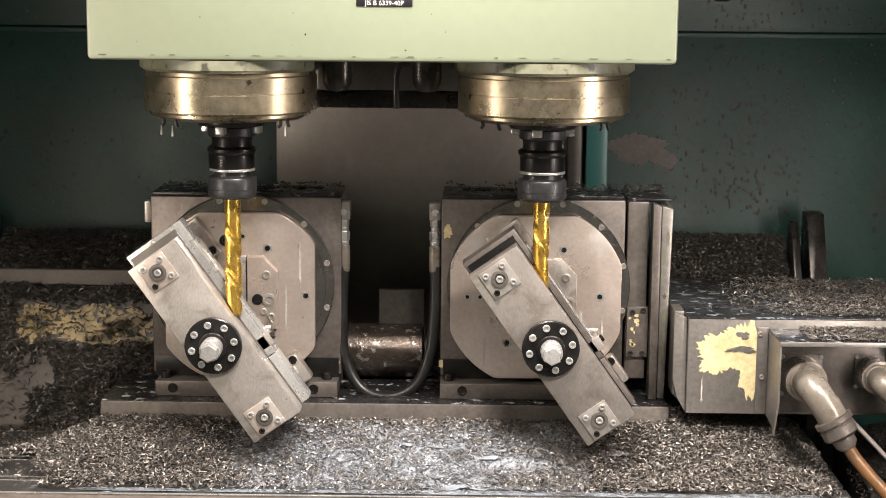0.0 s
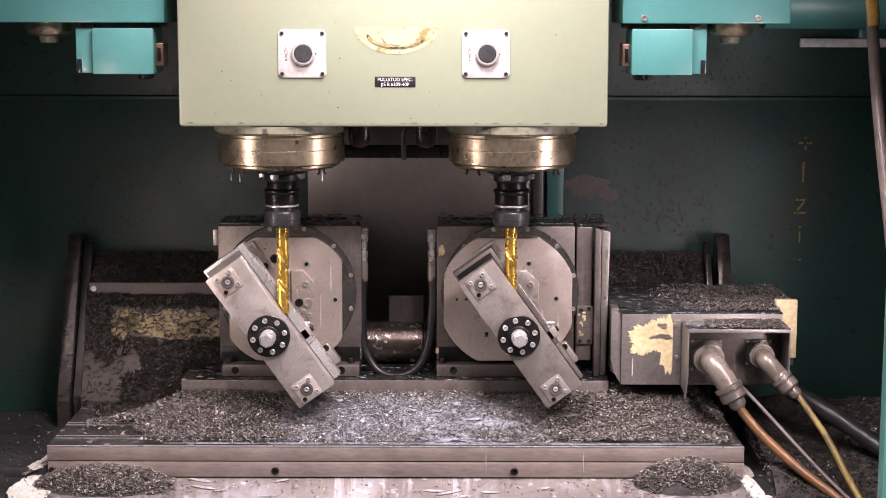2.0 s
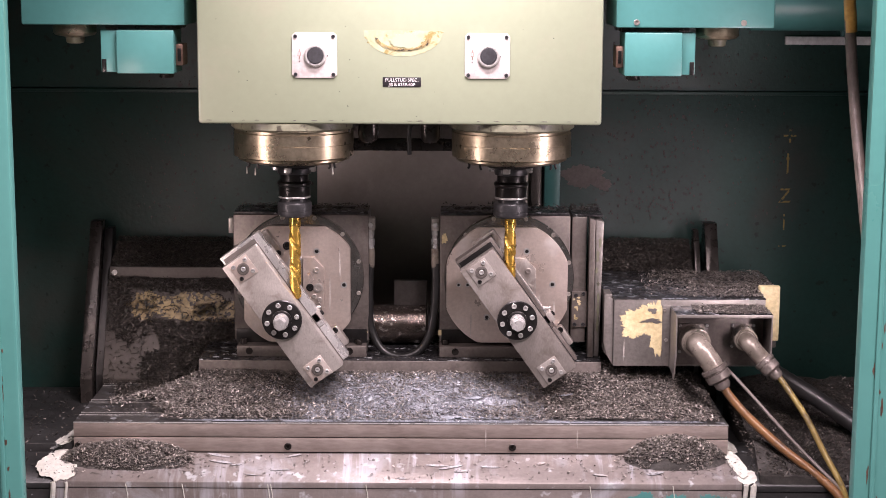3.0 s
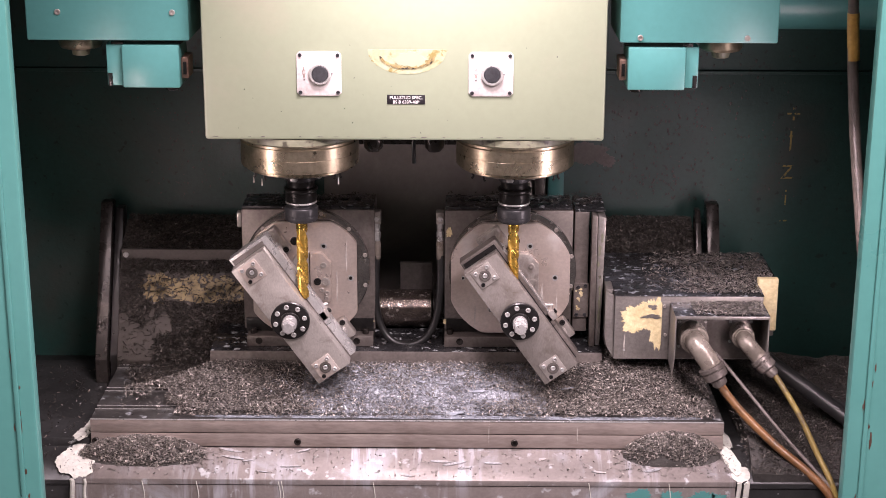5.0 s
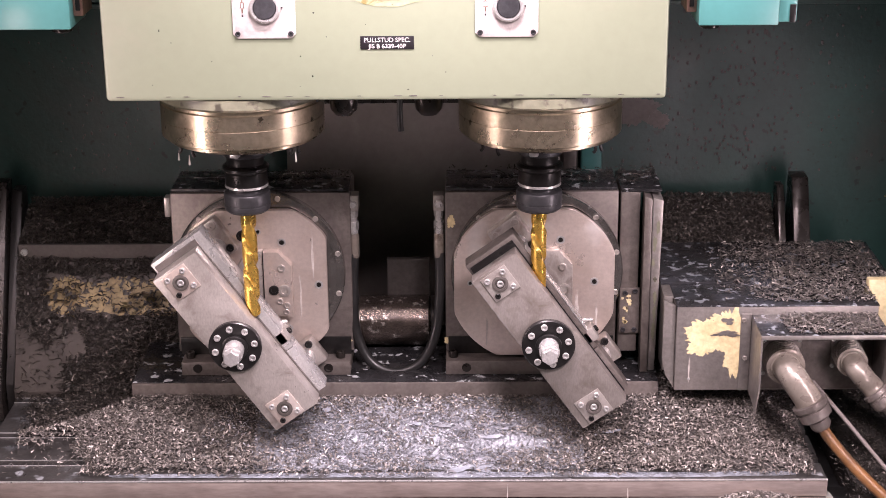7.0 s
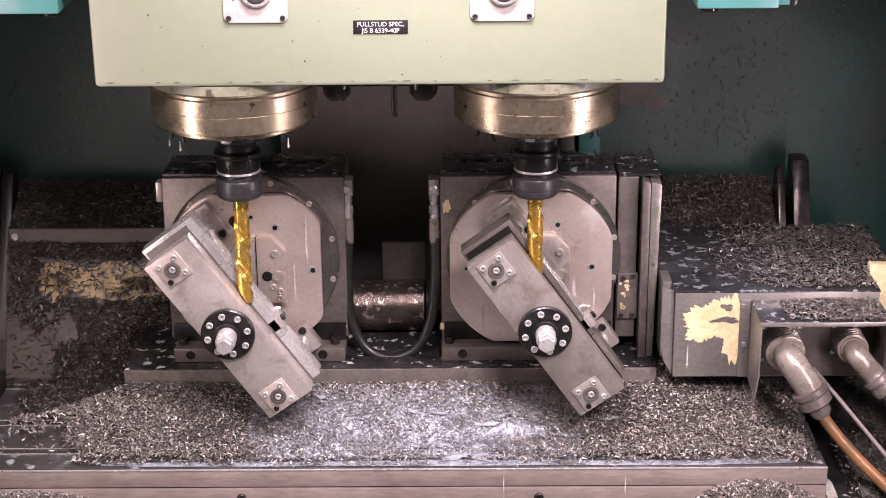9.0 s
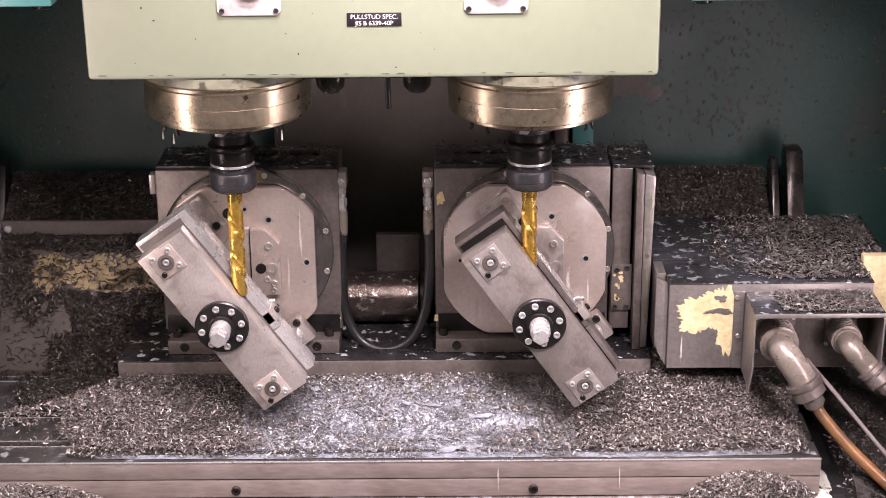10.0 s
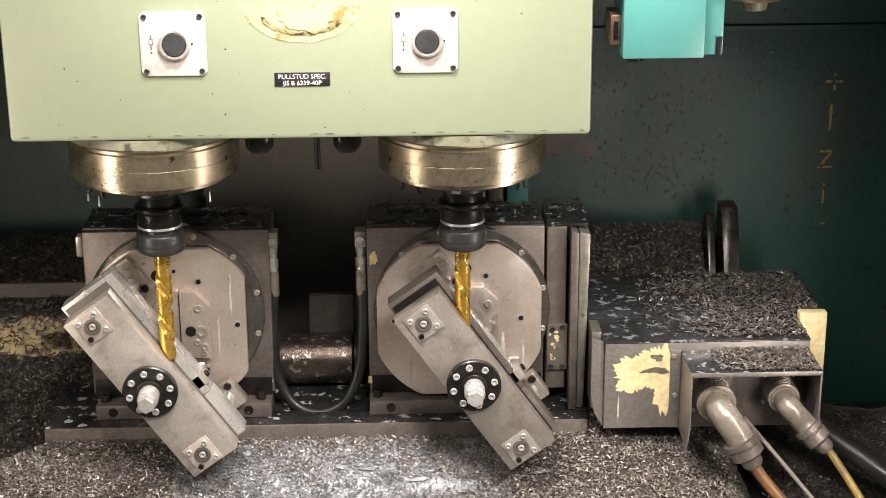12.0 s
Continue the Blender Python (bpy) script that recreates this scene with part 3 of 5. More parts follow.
# unclamp switches
for cx, cz in ((-0.1945, 0.701), (0.120, 0.701)):
    sw = thing("unclamp_switch", (cx, HY, cz), "square white switch plate with a black push button", "switch", "switches on the head")
    o = [(cx + sx * (0.041 - (0.006 if k else 0)), cz + sz * (0.041 - (0 if k else 0.006))) for sx, sz, order in ((1, 1, (0, 1)), (-1, 1, (1, 0)), (-1, -1, (0, 1)), (1, -1, (1, 0))) for k in order]
    part("plate", prism(o, HY - 0.003, HY - 0.0003, None, 0.0008), WHITEPLATE, sw)
    part("bezel", lathe(((0.0205, 0), (0.0205, 0.004), (0.018, 0.007), (0.0155, 0.007), (0.0155, 0.003)), 32, front(cx + 0.002, HY - 0.003, cz)), STEEL_B, sw, "chrome bezel ring")
    part("button", lathe(((0.0150, 0), (0.0150, 0.006), (0.0138, 0.0075), (0, 0.0078)), 28, front(cx + 0.002, HY - 0.003, cz)), GREYNUT, sw, "black push button")
    part("pointer", box(cx + 0.021, cx + 0.025, HY - 0.0045, HY - 0.003, cz - 0.001, cz + 0.001, 0.0003), BLACK, sw)
    for sx in (-1, 1):
        for sz in (-1, 1):
            part("screw", socket_screw(0.0036, 0.0022, front(cx + sx * 0.0345, HY - 0.003, cz + sz * 0.0345)), GREYNUT, sw)
    for k, (a, b, c, d) in enumerate(((-0.030, -0.025, 0.006, 0.0068), (-0.031, -0.024, -0.001, -0.0002), (-0.030, -0.0292, -0.001, 0.006), (-0.0258, -0.025, -0.001, 0.006),
                                      (-0.0285, -0.0265, -0.007, -0.0015), (-0.0282, -0.0268, 0.0068, 0.012), (-0.0285, -0.0265, -0.0125, -0.0100))):
        part("pictogram_line", box(cx + a, cx + b, HY - 0.0034, HY - 0.003, cz + c, cz + d, 0), COPPER if k < 6 else BLACK, sw)

# spindles, tool holders and drills
AY = -0.113
NZ = 0.0135  # lift of the spindle noses and the tools over their drawing heights
HOLD = 0.019


def drill_mesh(x, y, z0, z1, R):
    bm = bmesh.new()
    rings, n, m = [], 28, 46
    for k in range(m + 1):
        z = z1 + (z0 - z1) * k / m
        tw = (z1 - z) / 0.055 * math.pi
        flute = min(1.0, max(0.0, (z1 - z - 0.012) / 0.012))
        tip = min(1.0, (z - z0) / 0.006 + 0.05)
        ring = []
        for i in range(n):
            a = 2 * math.pi * i / n
            c = abs(math.cos(a))
            rad = R * (1 - flute * 0.38 * max(0.0, 1 - (c / 0.62) ** 2)) * tip
            ring.append(bm.verts.new((x + rad * math.cos(a + tw), y + rad * math.sin(a + tw), z)))
        rings.append(ring)
    for a, b in zip(rings, rings[1:]):
        for i in range(n):
            bm.faces.new((a[i], b[i], b[(i + 1) % n], a[(i + 1) % n]))
    bm.faces.new(rings[0])
    bm.faces.new(rings[-1][::-1])
    bmesh.ops.recalc_face_normals(bm, faces=bm.faces)
    return bm


for ax in (-0.244, 0.1705):
    sp = thing("spindle", (ax, AY, HZ), "polished steel spindle nose under the head, speckled with oil", "spindle", "twin spindles")
    T = Matrix.Translation((ax, AY, NZ))
    H = Matrix.Translation((ax, AY, HOLD))
    part("mounting_collar", lathe(((0.114, 0.545), (0.119, 0.549), (0.119, HZ - NZ - 0.0005)), 64, T), CREAM_D, sp, "dirty cream collar under the head")
    part("nose_ring", lathe(((0.106, 0.4905), (0.1135, 0.4935), (0.1135, 0.5170), (0.1128, 0.5175), (0.1128, 0.5182), (0.1135, 0.5187), (0.1135, 0.5385), (0.1115, 0.5400), (0.1115, 0.5445)), 72, T), NOSE, sp)
    part("lower_flange", lathe(((0.050, 0.4800), (0.094, 0.4815), (0.1055, 0.4865), (0.1055, 0.4902)), 64, T), NOSE, sp)
    part("nose_plate", lathe(((0.030, 0.4705), (0.044, 0.4710), (0.046, 0.4745), (0.046, 0.4798)), 40, T), BLACK, sp, "black nose plate round the taper")
    for k in range(4):
        a = radians(75 + 90 * k)
        part("drive_key", box(-0.006, 0.006, -0.006, 0.006, 0.461, 0.4712, 0.001, None, T @ Matrix.Translation((0.036 * math.cos(a), 0.036 * math.sin(a), 0)) @ Matrix.Rotation(a, 4, "Z")), STEEL_B, sp)
    for k, a in enumerate((-2.55, -2.25, -0.75, -0.62)):
        x, y = ax + 0.098 * math.cos(a), AY + 0.098 * math.sin(a)
        part("coolant_nozzle", sweep(((x, y, NZ + 0.484), (x + 0.001, y, NZ + 0.478), (x + (0.003 if k % 2 else -0.002), y, NZ + 0.474)), 0.0022, 8), BLACK, sp)
    for k, a in enumerate((-2.62, -2.32, -0.66)):
        x, y = ax + 0.098 * math.cos(a), AY + 0.098 * math.sin(a)
        if ax < 0:
            part("coolant_drip", lathe(((0, 0.4605), (0.0017, 0.4625), (0.0013, 0.466), (0.0008, 0.471), (0.0007, 0.4755)), 10, Matrix.Translation((x, y, NZ))), COOLANT, sp, "milky drop of coolant hanging")
    th = thing("tool_holder", (ax, AY, 0.393), "dark steel collet chuck tool holder clamped in the spindle", "tool holder", "tool holders")
    part("taper_flange", lathe(((0.0275, 0.4500), (0.0318, 0.4515), (0.0325, 0.4570), (0.0318, 0.4625), (0.0290, 0.4640), (0.0290, 0.4700)), 40, H), GREYNUT, th)
    part("grip_groove", lathe(((0.0265, 0.4375), (0.0265, 0.4460), (0.0275, 0.4498)), 40, H), BLACK, th)
    part("lower_flange", lathe(((0.0295, 0.4270), (0.0328, 0.4310), (0.0328, 0.4345), (0.0290, 0.4374)), 40, H), BLACK, th)
    part("body", lathe(((0.0300, 0.4085), (0.0304, 0.4095), (0.0300, 0.4268)), 40, H), BLACK, th)
    part("bright_ring", lathe(((0.0300, 0.4045), (0.0308, 0.4052), (0.0308, 0.4060), (0.0300, 0.4083)), 40, H), STEEL_B, th)
    part("neck", lathe(((0.0248, 0.3975), (0.0248, 0.4044)), 36, H), GREYNUT, th)
    part("collet_nut", lathe(((0.0300, 0.3700), (0.0320, 0.3715), (0.0328, 0.3745), (0.0328, 0.3790), (0.0322, 0.3795), (0.0322, 0.3805), (0.0328, 0.3810), (0.0328, 0.3940), (0.0315, 0.3965), (0.0280, 0.3974)), 44, H), GREYNUT, th, "grey collet nut")
    part("nut_face", lathe(((0.0112, 0.3680), (0.0290, 0.3685), (0.0300, 0.3699)), 40, H), GREYNUT, th)
    solid("twist_drill", drill_mesh(ax, AY, 0.222, 0.3874, 0.0112), GOLD, "gold titanium-nitride coated twist drill in the collet", "drill bit", "twist drills")

# coolant manifold behind the spindles
man = thing("coolant_manifold", (-0.036, 0.02, HZ), "dark coolant manifold bar with bulb nozzles and short black hoses", "manifold")
part("bar", box(-0.150, 0.072, 0.12, 0.15, 0.480, 0.505, 0.002), DARKMETAL, man)
part("shelf", box(-0.145, 0.068, 0.12, 0.18, 0.5055, 0.5615, 0.002), STRIP, man)
for x in (-0.110, 0.050):
    part("screw", socket_screw(0.006, 0.004, front(x, 0.12, 0.493)), BLACK, man)
for x in (-0.101, 0.016):
    part("bulb", lathe(((0, 0.519), (0.012, 0.521), (0.0185, 0.529), (0.0195, 0.540), (0.0195, 0.5615)), 28, Matrix.Translation((x, -0.100, 0))), DARKMETAL, man, "black rounded nozzle body")
for x in (-0.140, -0.024):
    part("short_hose", sweep(((x + 0.018, -0.100, 0.556), (x + 0.004, -0.104, 0.553), (x, -0.104, 0.533), (x + 0.001, -0.104, 0.498)), 0.0042, 12), RUBBER, man, "short black coolant hose")
man.location += Vector((0, -0.040, 0.0125))

# ================= rotary tables =================
base = thing("fixture_base_plate", (-0.04, 0.08, TZ), "thick brown steel base plate bolted to the machine table", "base plate")
part("plate", box(-0.447, 0.360, -0.033, 0.20, TZ + 0.0003, 0.0825, 0.002), BODY, base)
part("wet_top", box(-0.446, 0.359, -0.031, 0.199, 0.0826, 0.0837, 0.0004), BODY_TOP, base, "dark wet top with dried foam")
UY = radians(54.5)


def clip_disc(R, hx, hz, n=72):
    return [(max(-hx, min(hx, R * math.cos(2 * math.pi * i / n))), max(-hz, min(hz, R * math.sin(2 * math.pi * i / n)))) for i in range(n)]


def dedupe(o):
    out = []
    for p in o:
        if not out or (abs(p[0] - out[-1][0]) + abs(p[1] - out[-1][1])) > 1e-5:
            out.append(p)
    return out


def rotary_table(cx, x0, x1, left):
    rt = thing("rotary_table", (cx, 0.08, 0.084), "oily brown steel rotary table with an upright ground faceplate", "rotary table", "rotary tables")
    part("body", box(x0, x1, 0.027, 0.129, 0.110, 0.3685, 0.003), BODY, rt)
    part("top_cover", box(x0 + 0.002, x1 - 0.002, 0.031, 0.128, 0.369, 0.374, 0.0015), BODY_TOP, rt, "wet black top cover")
    part("top_strip", box(x0 + 0.03, x1 - 0.03, 0.085, 0.108, 0.3743, 0.3765, 0.001), BODY_TOP, rt)
    fx0, fx1 = (x0 + 0.008, x1 - 0.004) if left else (x0, x1 - 0.005)
    foot = part("foot_block", box(fx0, fx1, -0.007, 0.128, 0.084, 0.1065, 0.0015), BODY, rt)
    for fx in ((fx0 + 0.025, fx1 - 0.034) if left else (fx0 + 0.032, fx1 - 0.03)):
        part("bolt_recess", lathe(((0.0072, 0), (0.0072, 0.0006), (0.0045, 0.0006), (0.004, 0.0002), (0, 0.0002)), 16, front(fx, -0.007, 0.096)), DARKMETAL, foot)
    for fx in (fx0 + 0.012, fx1 - 0.016):
        part("clamp_bolt", socket_screw(0.007, 0.010, Matrix.Translation((fx, 0.012, 0.1066))), DARKMETAL, foot)
    # Black strip that paints the shade of the recess below the body.
    part("recess_shade_strip", box(x0 + 0.004, x1 - 0.004, 0.024, 0.0268, 0.1066, 0.135, 0.0005), BLACK, rt)
    C = (cx, 0.244)
    part("bearing_ring", lathe(((0.1305, 0), (0.1305, 0.0125), (0.1290, 0.0140), (0.1185, 0.0140), (0.1180, 0.011)), 96, front(C[0], 0.0268, C[1])), RING, rt, "bright bearing ring with socket screws")
    for k in range(12):
        a = radians(15 + 30 * k)
        part("ring_screw", socket_screw(0.0044, 0.0022, front(C[0] + 0.1243 * math.cos(a), 0.0128, C[1] + 0.1243 * math.sin(a))), STEEL, rt)
    # faceplate with real bolt holes shown as counterbores
    px, pz, hx, hz = (-0.251, 0.231, 0.107, 0.118) if left else (0.170, 0.231, 0.1215, 0.1175)
    o = dedupe([(px + x, pz + z) for x, z in clip_disc(0.1305, hx, hz, 96)])
    fp = part("faceplate", prism(o, 0.0, 0.0124, None, 0.0012), STEEL_PLATE, rt, "ground steel faceplate with chamfered flats")
    if left:
        holes = ((-0.211, 0.299), (-0.157, 0.231), (-0.292, 0.300), (-0.205, 0.160), (-0.246, 0.316))
    else:
        holes = ((0.209, 0.301), (0.261, 0.234), (0.073, 0.232), (0.091, 0.232), (0.130, 0.166), (0.139, 0.318))
    for i, (hxx, hzz) in enumerate(holes):
        rr = 0.0066 if i < 2 or (left and i == 3) or (not left and i == 4) else 0.0046
        part("counterbore", lathe(((rr, 0), (rr, 0.0007), (rr * 0.72, 0.0007), (rr * 0.66, 0.0002), (0, 0.0002)), 18, front(hxx, 0.0, hzz)), STEEL_B, fp, "bright counterbore rim")
        part("bolt_socket", lathe(((rr * 0.55, 0.0002), (rr * 0.55, 0.0012), (rr * 0.3, 0.0012), (rr * 0.28, 0.0004), (0, 0.0004)), 12, front(hxx, 0.0, hzz)), BLACK, fp, "dark bolt socket")
    # clamp stop block beside the drill
    dx = 0.0 if left else 0.4225
    o = [(-0.238 + dx, 0.289), (-0.216 + dx, 0.289), (-0.1955 + dx, 0.267), (-0.1955 + dx, 0.186), (-0.2380 + dx, 0.186)]
    blk = part("stop_block", prism(o, -0.018, -0.0003, None, 0.001), STEEL_PLATE if left else STEEL, rt, "small chamfered steel stop block")
    for hxx, hzz, rr in ((-0.211, 0.264, 0.0062), (-0.2235, 0.229, 0.0078), (-0.2075, 0.228, 0.0095), (-0.215, 0.211, 0.0050), (-0.2045, 0.204, 0.0055), (-0.206, 0.194, 0.0046)):
        part("block_screw", socket_screw(rr, 0.0022, front(hxx + dx, -0.018, hzz)), BLACK if 0.007 < rr < 0.009 else STEEL, blk)
    part("side_wedge", prism([(-0.262 + dx, 0.289), (-0.240 + dx, 0.289), (-0.240 + dx, 0.186), (-0.280 + dx, 0.186), (-0.280 + dx, 0.262)], -0.012, -0.0003, None, 0.001), STEEL, rt)
    # lugs on the faceplate that carry the clamp bar's pillars
    bx, bz = (-0.264, 0.192) if left else (0.186, 0.195)
    for k, off in enumerate((-0.112, 0.108)):
        M = Matrix.Translation((bx + 0.024, 0, bz + 0.017)) @ Matrix.Rotation(UY, 4, "Y")
        lug = part("pillar_lug", box(off - (0.040 if k == 0 else 0.022), off + 0.022, -0.024, -0.0004, -0.030, 0.024, 0.004, None, M), STEEL, rt, "bright pillar lug bolted to the faceplate")
        part("pillar", lathe(((0.0135, 0), (0.0135, 0.0545), (0.0120, 0.0552)), 24, M @ Matrix.Translation((off, -0.0202, 0)) @ Matrix.Rotation(radians(90), 4, "X")), STEEL_B, rt, "round bright pillar between plate and clamp bar")
        part("lug_bolt", socket_screw(0.006, 0.004, M @ Matrix.Translation((off + (0.012 if k == 0 else -0.016), -0.0244, 0.016)) @ Matrix.Rotation(radians(90), 4, "X")), BLACK, lug)
    M = Matrix.Translation((bx + 0.024, 0, bz + 0.017)) @ Matrix.Rotation(UY, 4, "Y")
    for u, v, r in ((-0.143, 0.015, 0.0060), (-0.143, -0.020, 0.0050), (-0.100, 0.034, 0.0085)):
        part("lug_screw", socket_screw(r, 0.003, M @ Matrix.Translation((u, -0.0244 if r < 0.008 else -0.0004, v)) @ Matrix.Rotation(radians(90), 4, "X")), BLACK if r > 0.008 else STEEL, rt)
    return rt


def clamp_bar(bx, bz, left):
    """The slanting clamp bar in front of a faceplate; local x along the bar, y depth, z across it."""
    cb = thing("clamp_bar", (bx, -0.09, bz), "slanting ground steel clamp bar with a black bolted hub", "clamp bar", "clamp bars")
    M = Matrix.Translation((bx, 0, bz)) @ Matrix.Rotation(UY, 4, "Y")
    F = Matrix.Rotation(radians(90), 4, "X")
    top = -0.1465 if left else -0.1405
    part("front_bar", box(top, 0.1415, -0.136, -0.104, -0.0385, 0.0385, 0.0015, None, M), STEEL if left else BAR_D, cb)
    part("spacer", box(top - 0.0095, 0.139, -0.1038, -0.1002, -0.034, 0.0400, 0.0005, None, M), STRIP if left else BLACK, cb, "dark joint between the two layers")
    W = 0.0520 if left else 0.0465
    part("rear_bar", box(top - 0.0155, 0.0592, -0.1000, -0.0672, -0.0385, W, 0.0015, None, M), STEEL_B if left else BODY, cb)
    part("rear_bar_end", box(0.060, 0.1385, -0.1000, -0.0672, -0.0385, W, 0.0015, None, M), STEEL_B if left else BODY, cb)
    part("edge_strip", box(-0.128, 0.030, -0.098, -0.070, W + 0.0002, W + 0.0022, 0.0008, None, M), STEEL_B, cb)
    part("latch", box(0.030, 0.050, -0.100, -0.062, 0.030, 0.056, 0.002, None, M), STEEL, cb, "small protruding latch")
    part("latch_pin", lathe(((0.003, 0), (0.003, 0.016), (0.0026, 0.017)), 14, M @ Matrix.Translation((0.022, -0.068, 0.045)) @ Matrix.Rotation(radians(35), 4, "Y")), STEEL_B, cb)
    part("latch_screw", socket_screw(0.005, 0.004, M @ Matrix.Translation((0.040, -0.083, 0.056))), BLACK, cb)
    hub = part("hub_flange", lathe(((0.0385, 0), (0.0385, 0.006), (0.0370, 0.0075), (0.0190, 0.0075), (0.0190, 0.012), (0.0175, 0.013), (0.0150, 0.013)), 56, M @ Matrix.Translation((0.0, -0.1362, -0.003)) @ F), BLACK, cb, "black hub flange with eight socket screws")
    for k in range(8):
        a = radians(22.5 + 45 * k)
        part("hub_screw", socket_screw(0.0050, 0.0030, M @ Matrix.Translation((0.0292 * math.cos(a), -0.1439, -0.003 + 0.0292 * math.sin(a))) @ F), STEEL_B, hub, "bright socket screw")
    part("hub_shaft", lathe(((0.0145, 0), (0.0145, 0.022), (0.0135, 0.024), (0.0125, 0.0242)), 28, M @ Matrix.Translation((0.0, -0.149, -0.003)) @ F), STEEL_B, cb)
    part("hub_nut", lathe(((0.0128, 0), (0.0128, 0.013), (0.0110, 0.0152), (0, 0.0156)), 6, M @ Matrix.Translation((0.0, -0.1732, -0.003)) @ F @ Matrix.Rotation(radians(20), 4, "Z")), STEEL_B, cb, "hexagon nut on the hub")
    for u in (top + 0.0240, 0.1195):
        ins = part("insert_plate", box(u - 0.0205, u + 0.0205, -0.1378, -0.1362, -0.0265, 0.0155, 0.0006, None, M), STEEL_PLATE if left else STEEL, cb, "square insert plate let into the bar")
        part("bushing", lathe(((0.0118, 0), (0.0118, 0.0018), (0.0098, 0.0022), (0.0076, 0.0022), (0.0070, 0.0004), (0, 0.0004)), 24, M @ Matrix.Translation((u, -0.1379, -0.0055)) @ F), STRIP, ins, "dark bushing")
        part("bushing_screw", socket_screw(0.0048, 0.0028, M @ Matrix.Translation((u, -0.1382, -0.0055)) @ F), STEEL_B, ins)
        for a, b in ((-0.0145, 0), (0.0145, 0), (0, 0.0145), (0, -0.0145)):
            part("insert_screw", socket_screw(0.0041, 0.0034, M @ Matrix.Translation((u + (a + b) * 0.92, -0.1379, -0.0055 + (b - a) * 0.92)) @ F), BLACK if a > 0 else STEEL_B, ins)
    cb.location.y -= 0.008
    return cb


rotary_table(-0.248, -0.381, -0.108, True)
rt2 = rotary_table(0.1745, 0.035, 0.298, False)
clamp_bar(-0.2650, 0.1925, True)
clamp_bar(0.1870, 0.1935, False)
ear = thing("side_lug", (-0.387, 0.04, 0.34), "small bright lug screwed to the side of the rotary table", "lug")
part("block", box(-0.3905, -0.3812, 0.030, 0.050, 0.330, 0.3605, 0.0015), STEEL, ear)
# paint remnants on the bodies
for x, z, w, h, s in ((0.0435, 0.322, 0.012, 0.022, 1), (0.040, 0.128, 0.014, 0.012, 2), (-0.119, 0.127, 0.014, 0.014, 3)):
    part("paint_remnant", moved(blob(w, h, s, 50, 0.5, 0.0006), Matrix.Translation((x, 0.0268, z)) @ Matrix.Rotation(radians(90), 4, "X")), PATCH, rt2, "cream paint remnant")

# guard on the outer side of the second rotary table
gd = thing("side_guard", (0.335, 0.06, 0.084), "grey-brown folded sheet guard beside the rotary table, edges splashed", "guard")
part("body_block", box(0.3005, 0.330, 0.022, 0.126, 0.110, 0.368, 0.002), BODY, gd)
part("top", box(0.3005, 0.362, 0.022, 0.124, 0.3682, 0.3725, 0.0015), BODY_TOP, gd, "wet black top with swarf")
part("flange", prism([(0.334, 0.368), (0.3455, 0.364), (0.3455, 0.0845), (0.334, 0.0845)], 0.000, 0.030, None, 0.001), BODY, gd)
part("outer_flange", prism([(0.347, 0.364), (0.363, 0.360), (0.357, 0.0845), (0.3465, 0.0845)], 0.006, 0.124, None, 0.0015), BOXSTEEL, gd)
lower = part("gib_plate", box(0.302, 0.3325, 0.016, 0.0218, 0.143, 0.2165, 0.001), BODY, gd, "small screwed cover plate with flaking paint")
for x, z in ((0.310, 0.209), (0.325, 0.212), (0.308, 0.149), (0.325, 0.149)):
    part("screw", socket_screw(0.0040, 0.0026, front(x, 0.016, z)), GREYNUT, lower)
for i in range(9):
    part("paint_flake", moved(blob(INNER.uniform(0.003, 0.008), INNER.uniform(0.003, 0.010), 200 + i, 24, 0.5, 0.0005), Matrix.Translation((INNER.uniform(0.304, 0.318), 0.0158, INNER.uniform(0.155, 0.205))) @ Matrix.Rotation(radians(90), 4, "X")), PATCH, lower)
for i in range(7):
    part("paint_flake", moved(blob(0.005, INNER.uniform(0.008, 0.03), 220 + i, 24, 0.5, 0.0005), Matrix.Translation((INNER.uniform(0.350, 0.358), 0.0056, 0.15 + 0.028 * i)) @ Matrix.Rotation(radians(90), 4, "X")), CREAM_D, gd)

# ================= hydraulic hose between the tables =================
hh = thing("hydraulic_hose", (-0.04, 0.04, 0.075), "black rubber hydraulic hose hanging in a loop between steel fittings", "hose")
part("hose", sweep(((-0.1055, 0.041, 0.268), (-0.1075, 0.038, 0.20), (-0.103, 0.032, 0.135), (-0.080, 0.022, 0.092), (-0.042, 0.015, 0.0795), (-0.004, 0.020, 0.094), (0.018, 0.030, 0.135), (0.026, 0.038, 0.20), (0.0265, 0.041, 0.268)), 0.0078, 16, 0, 8), RUBBER, hh)
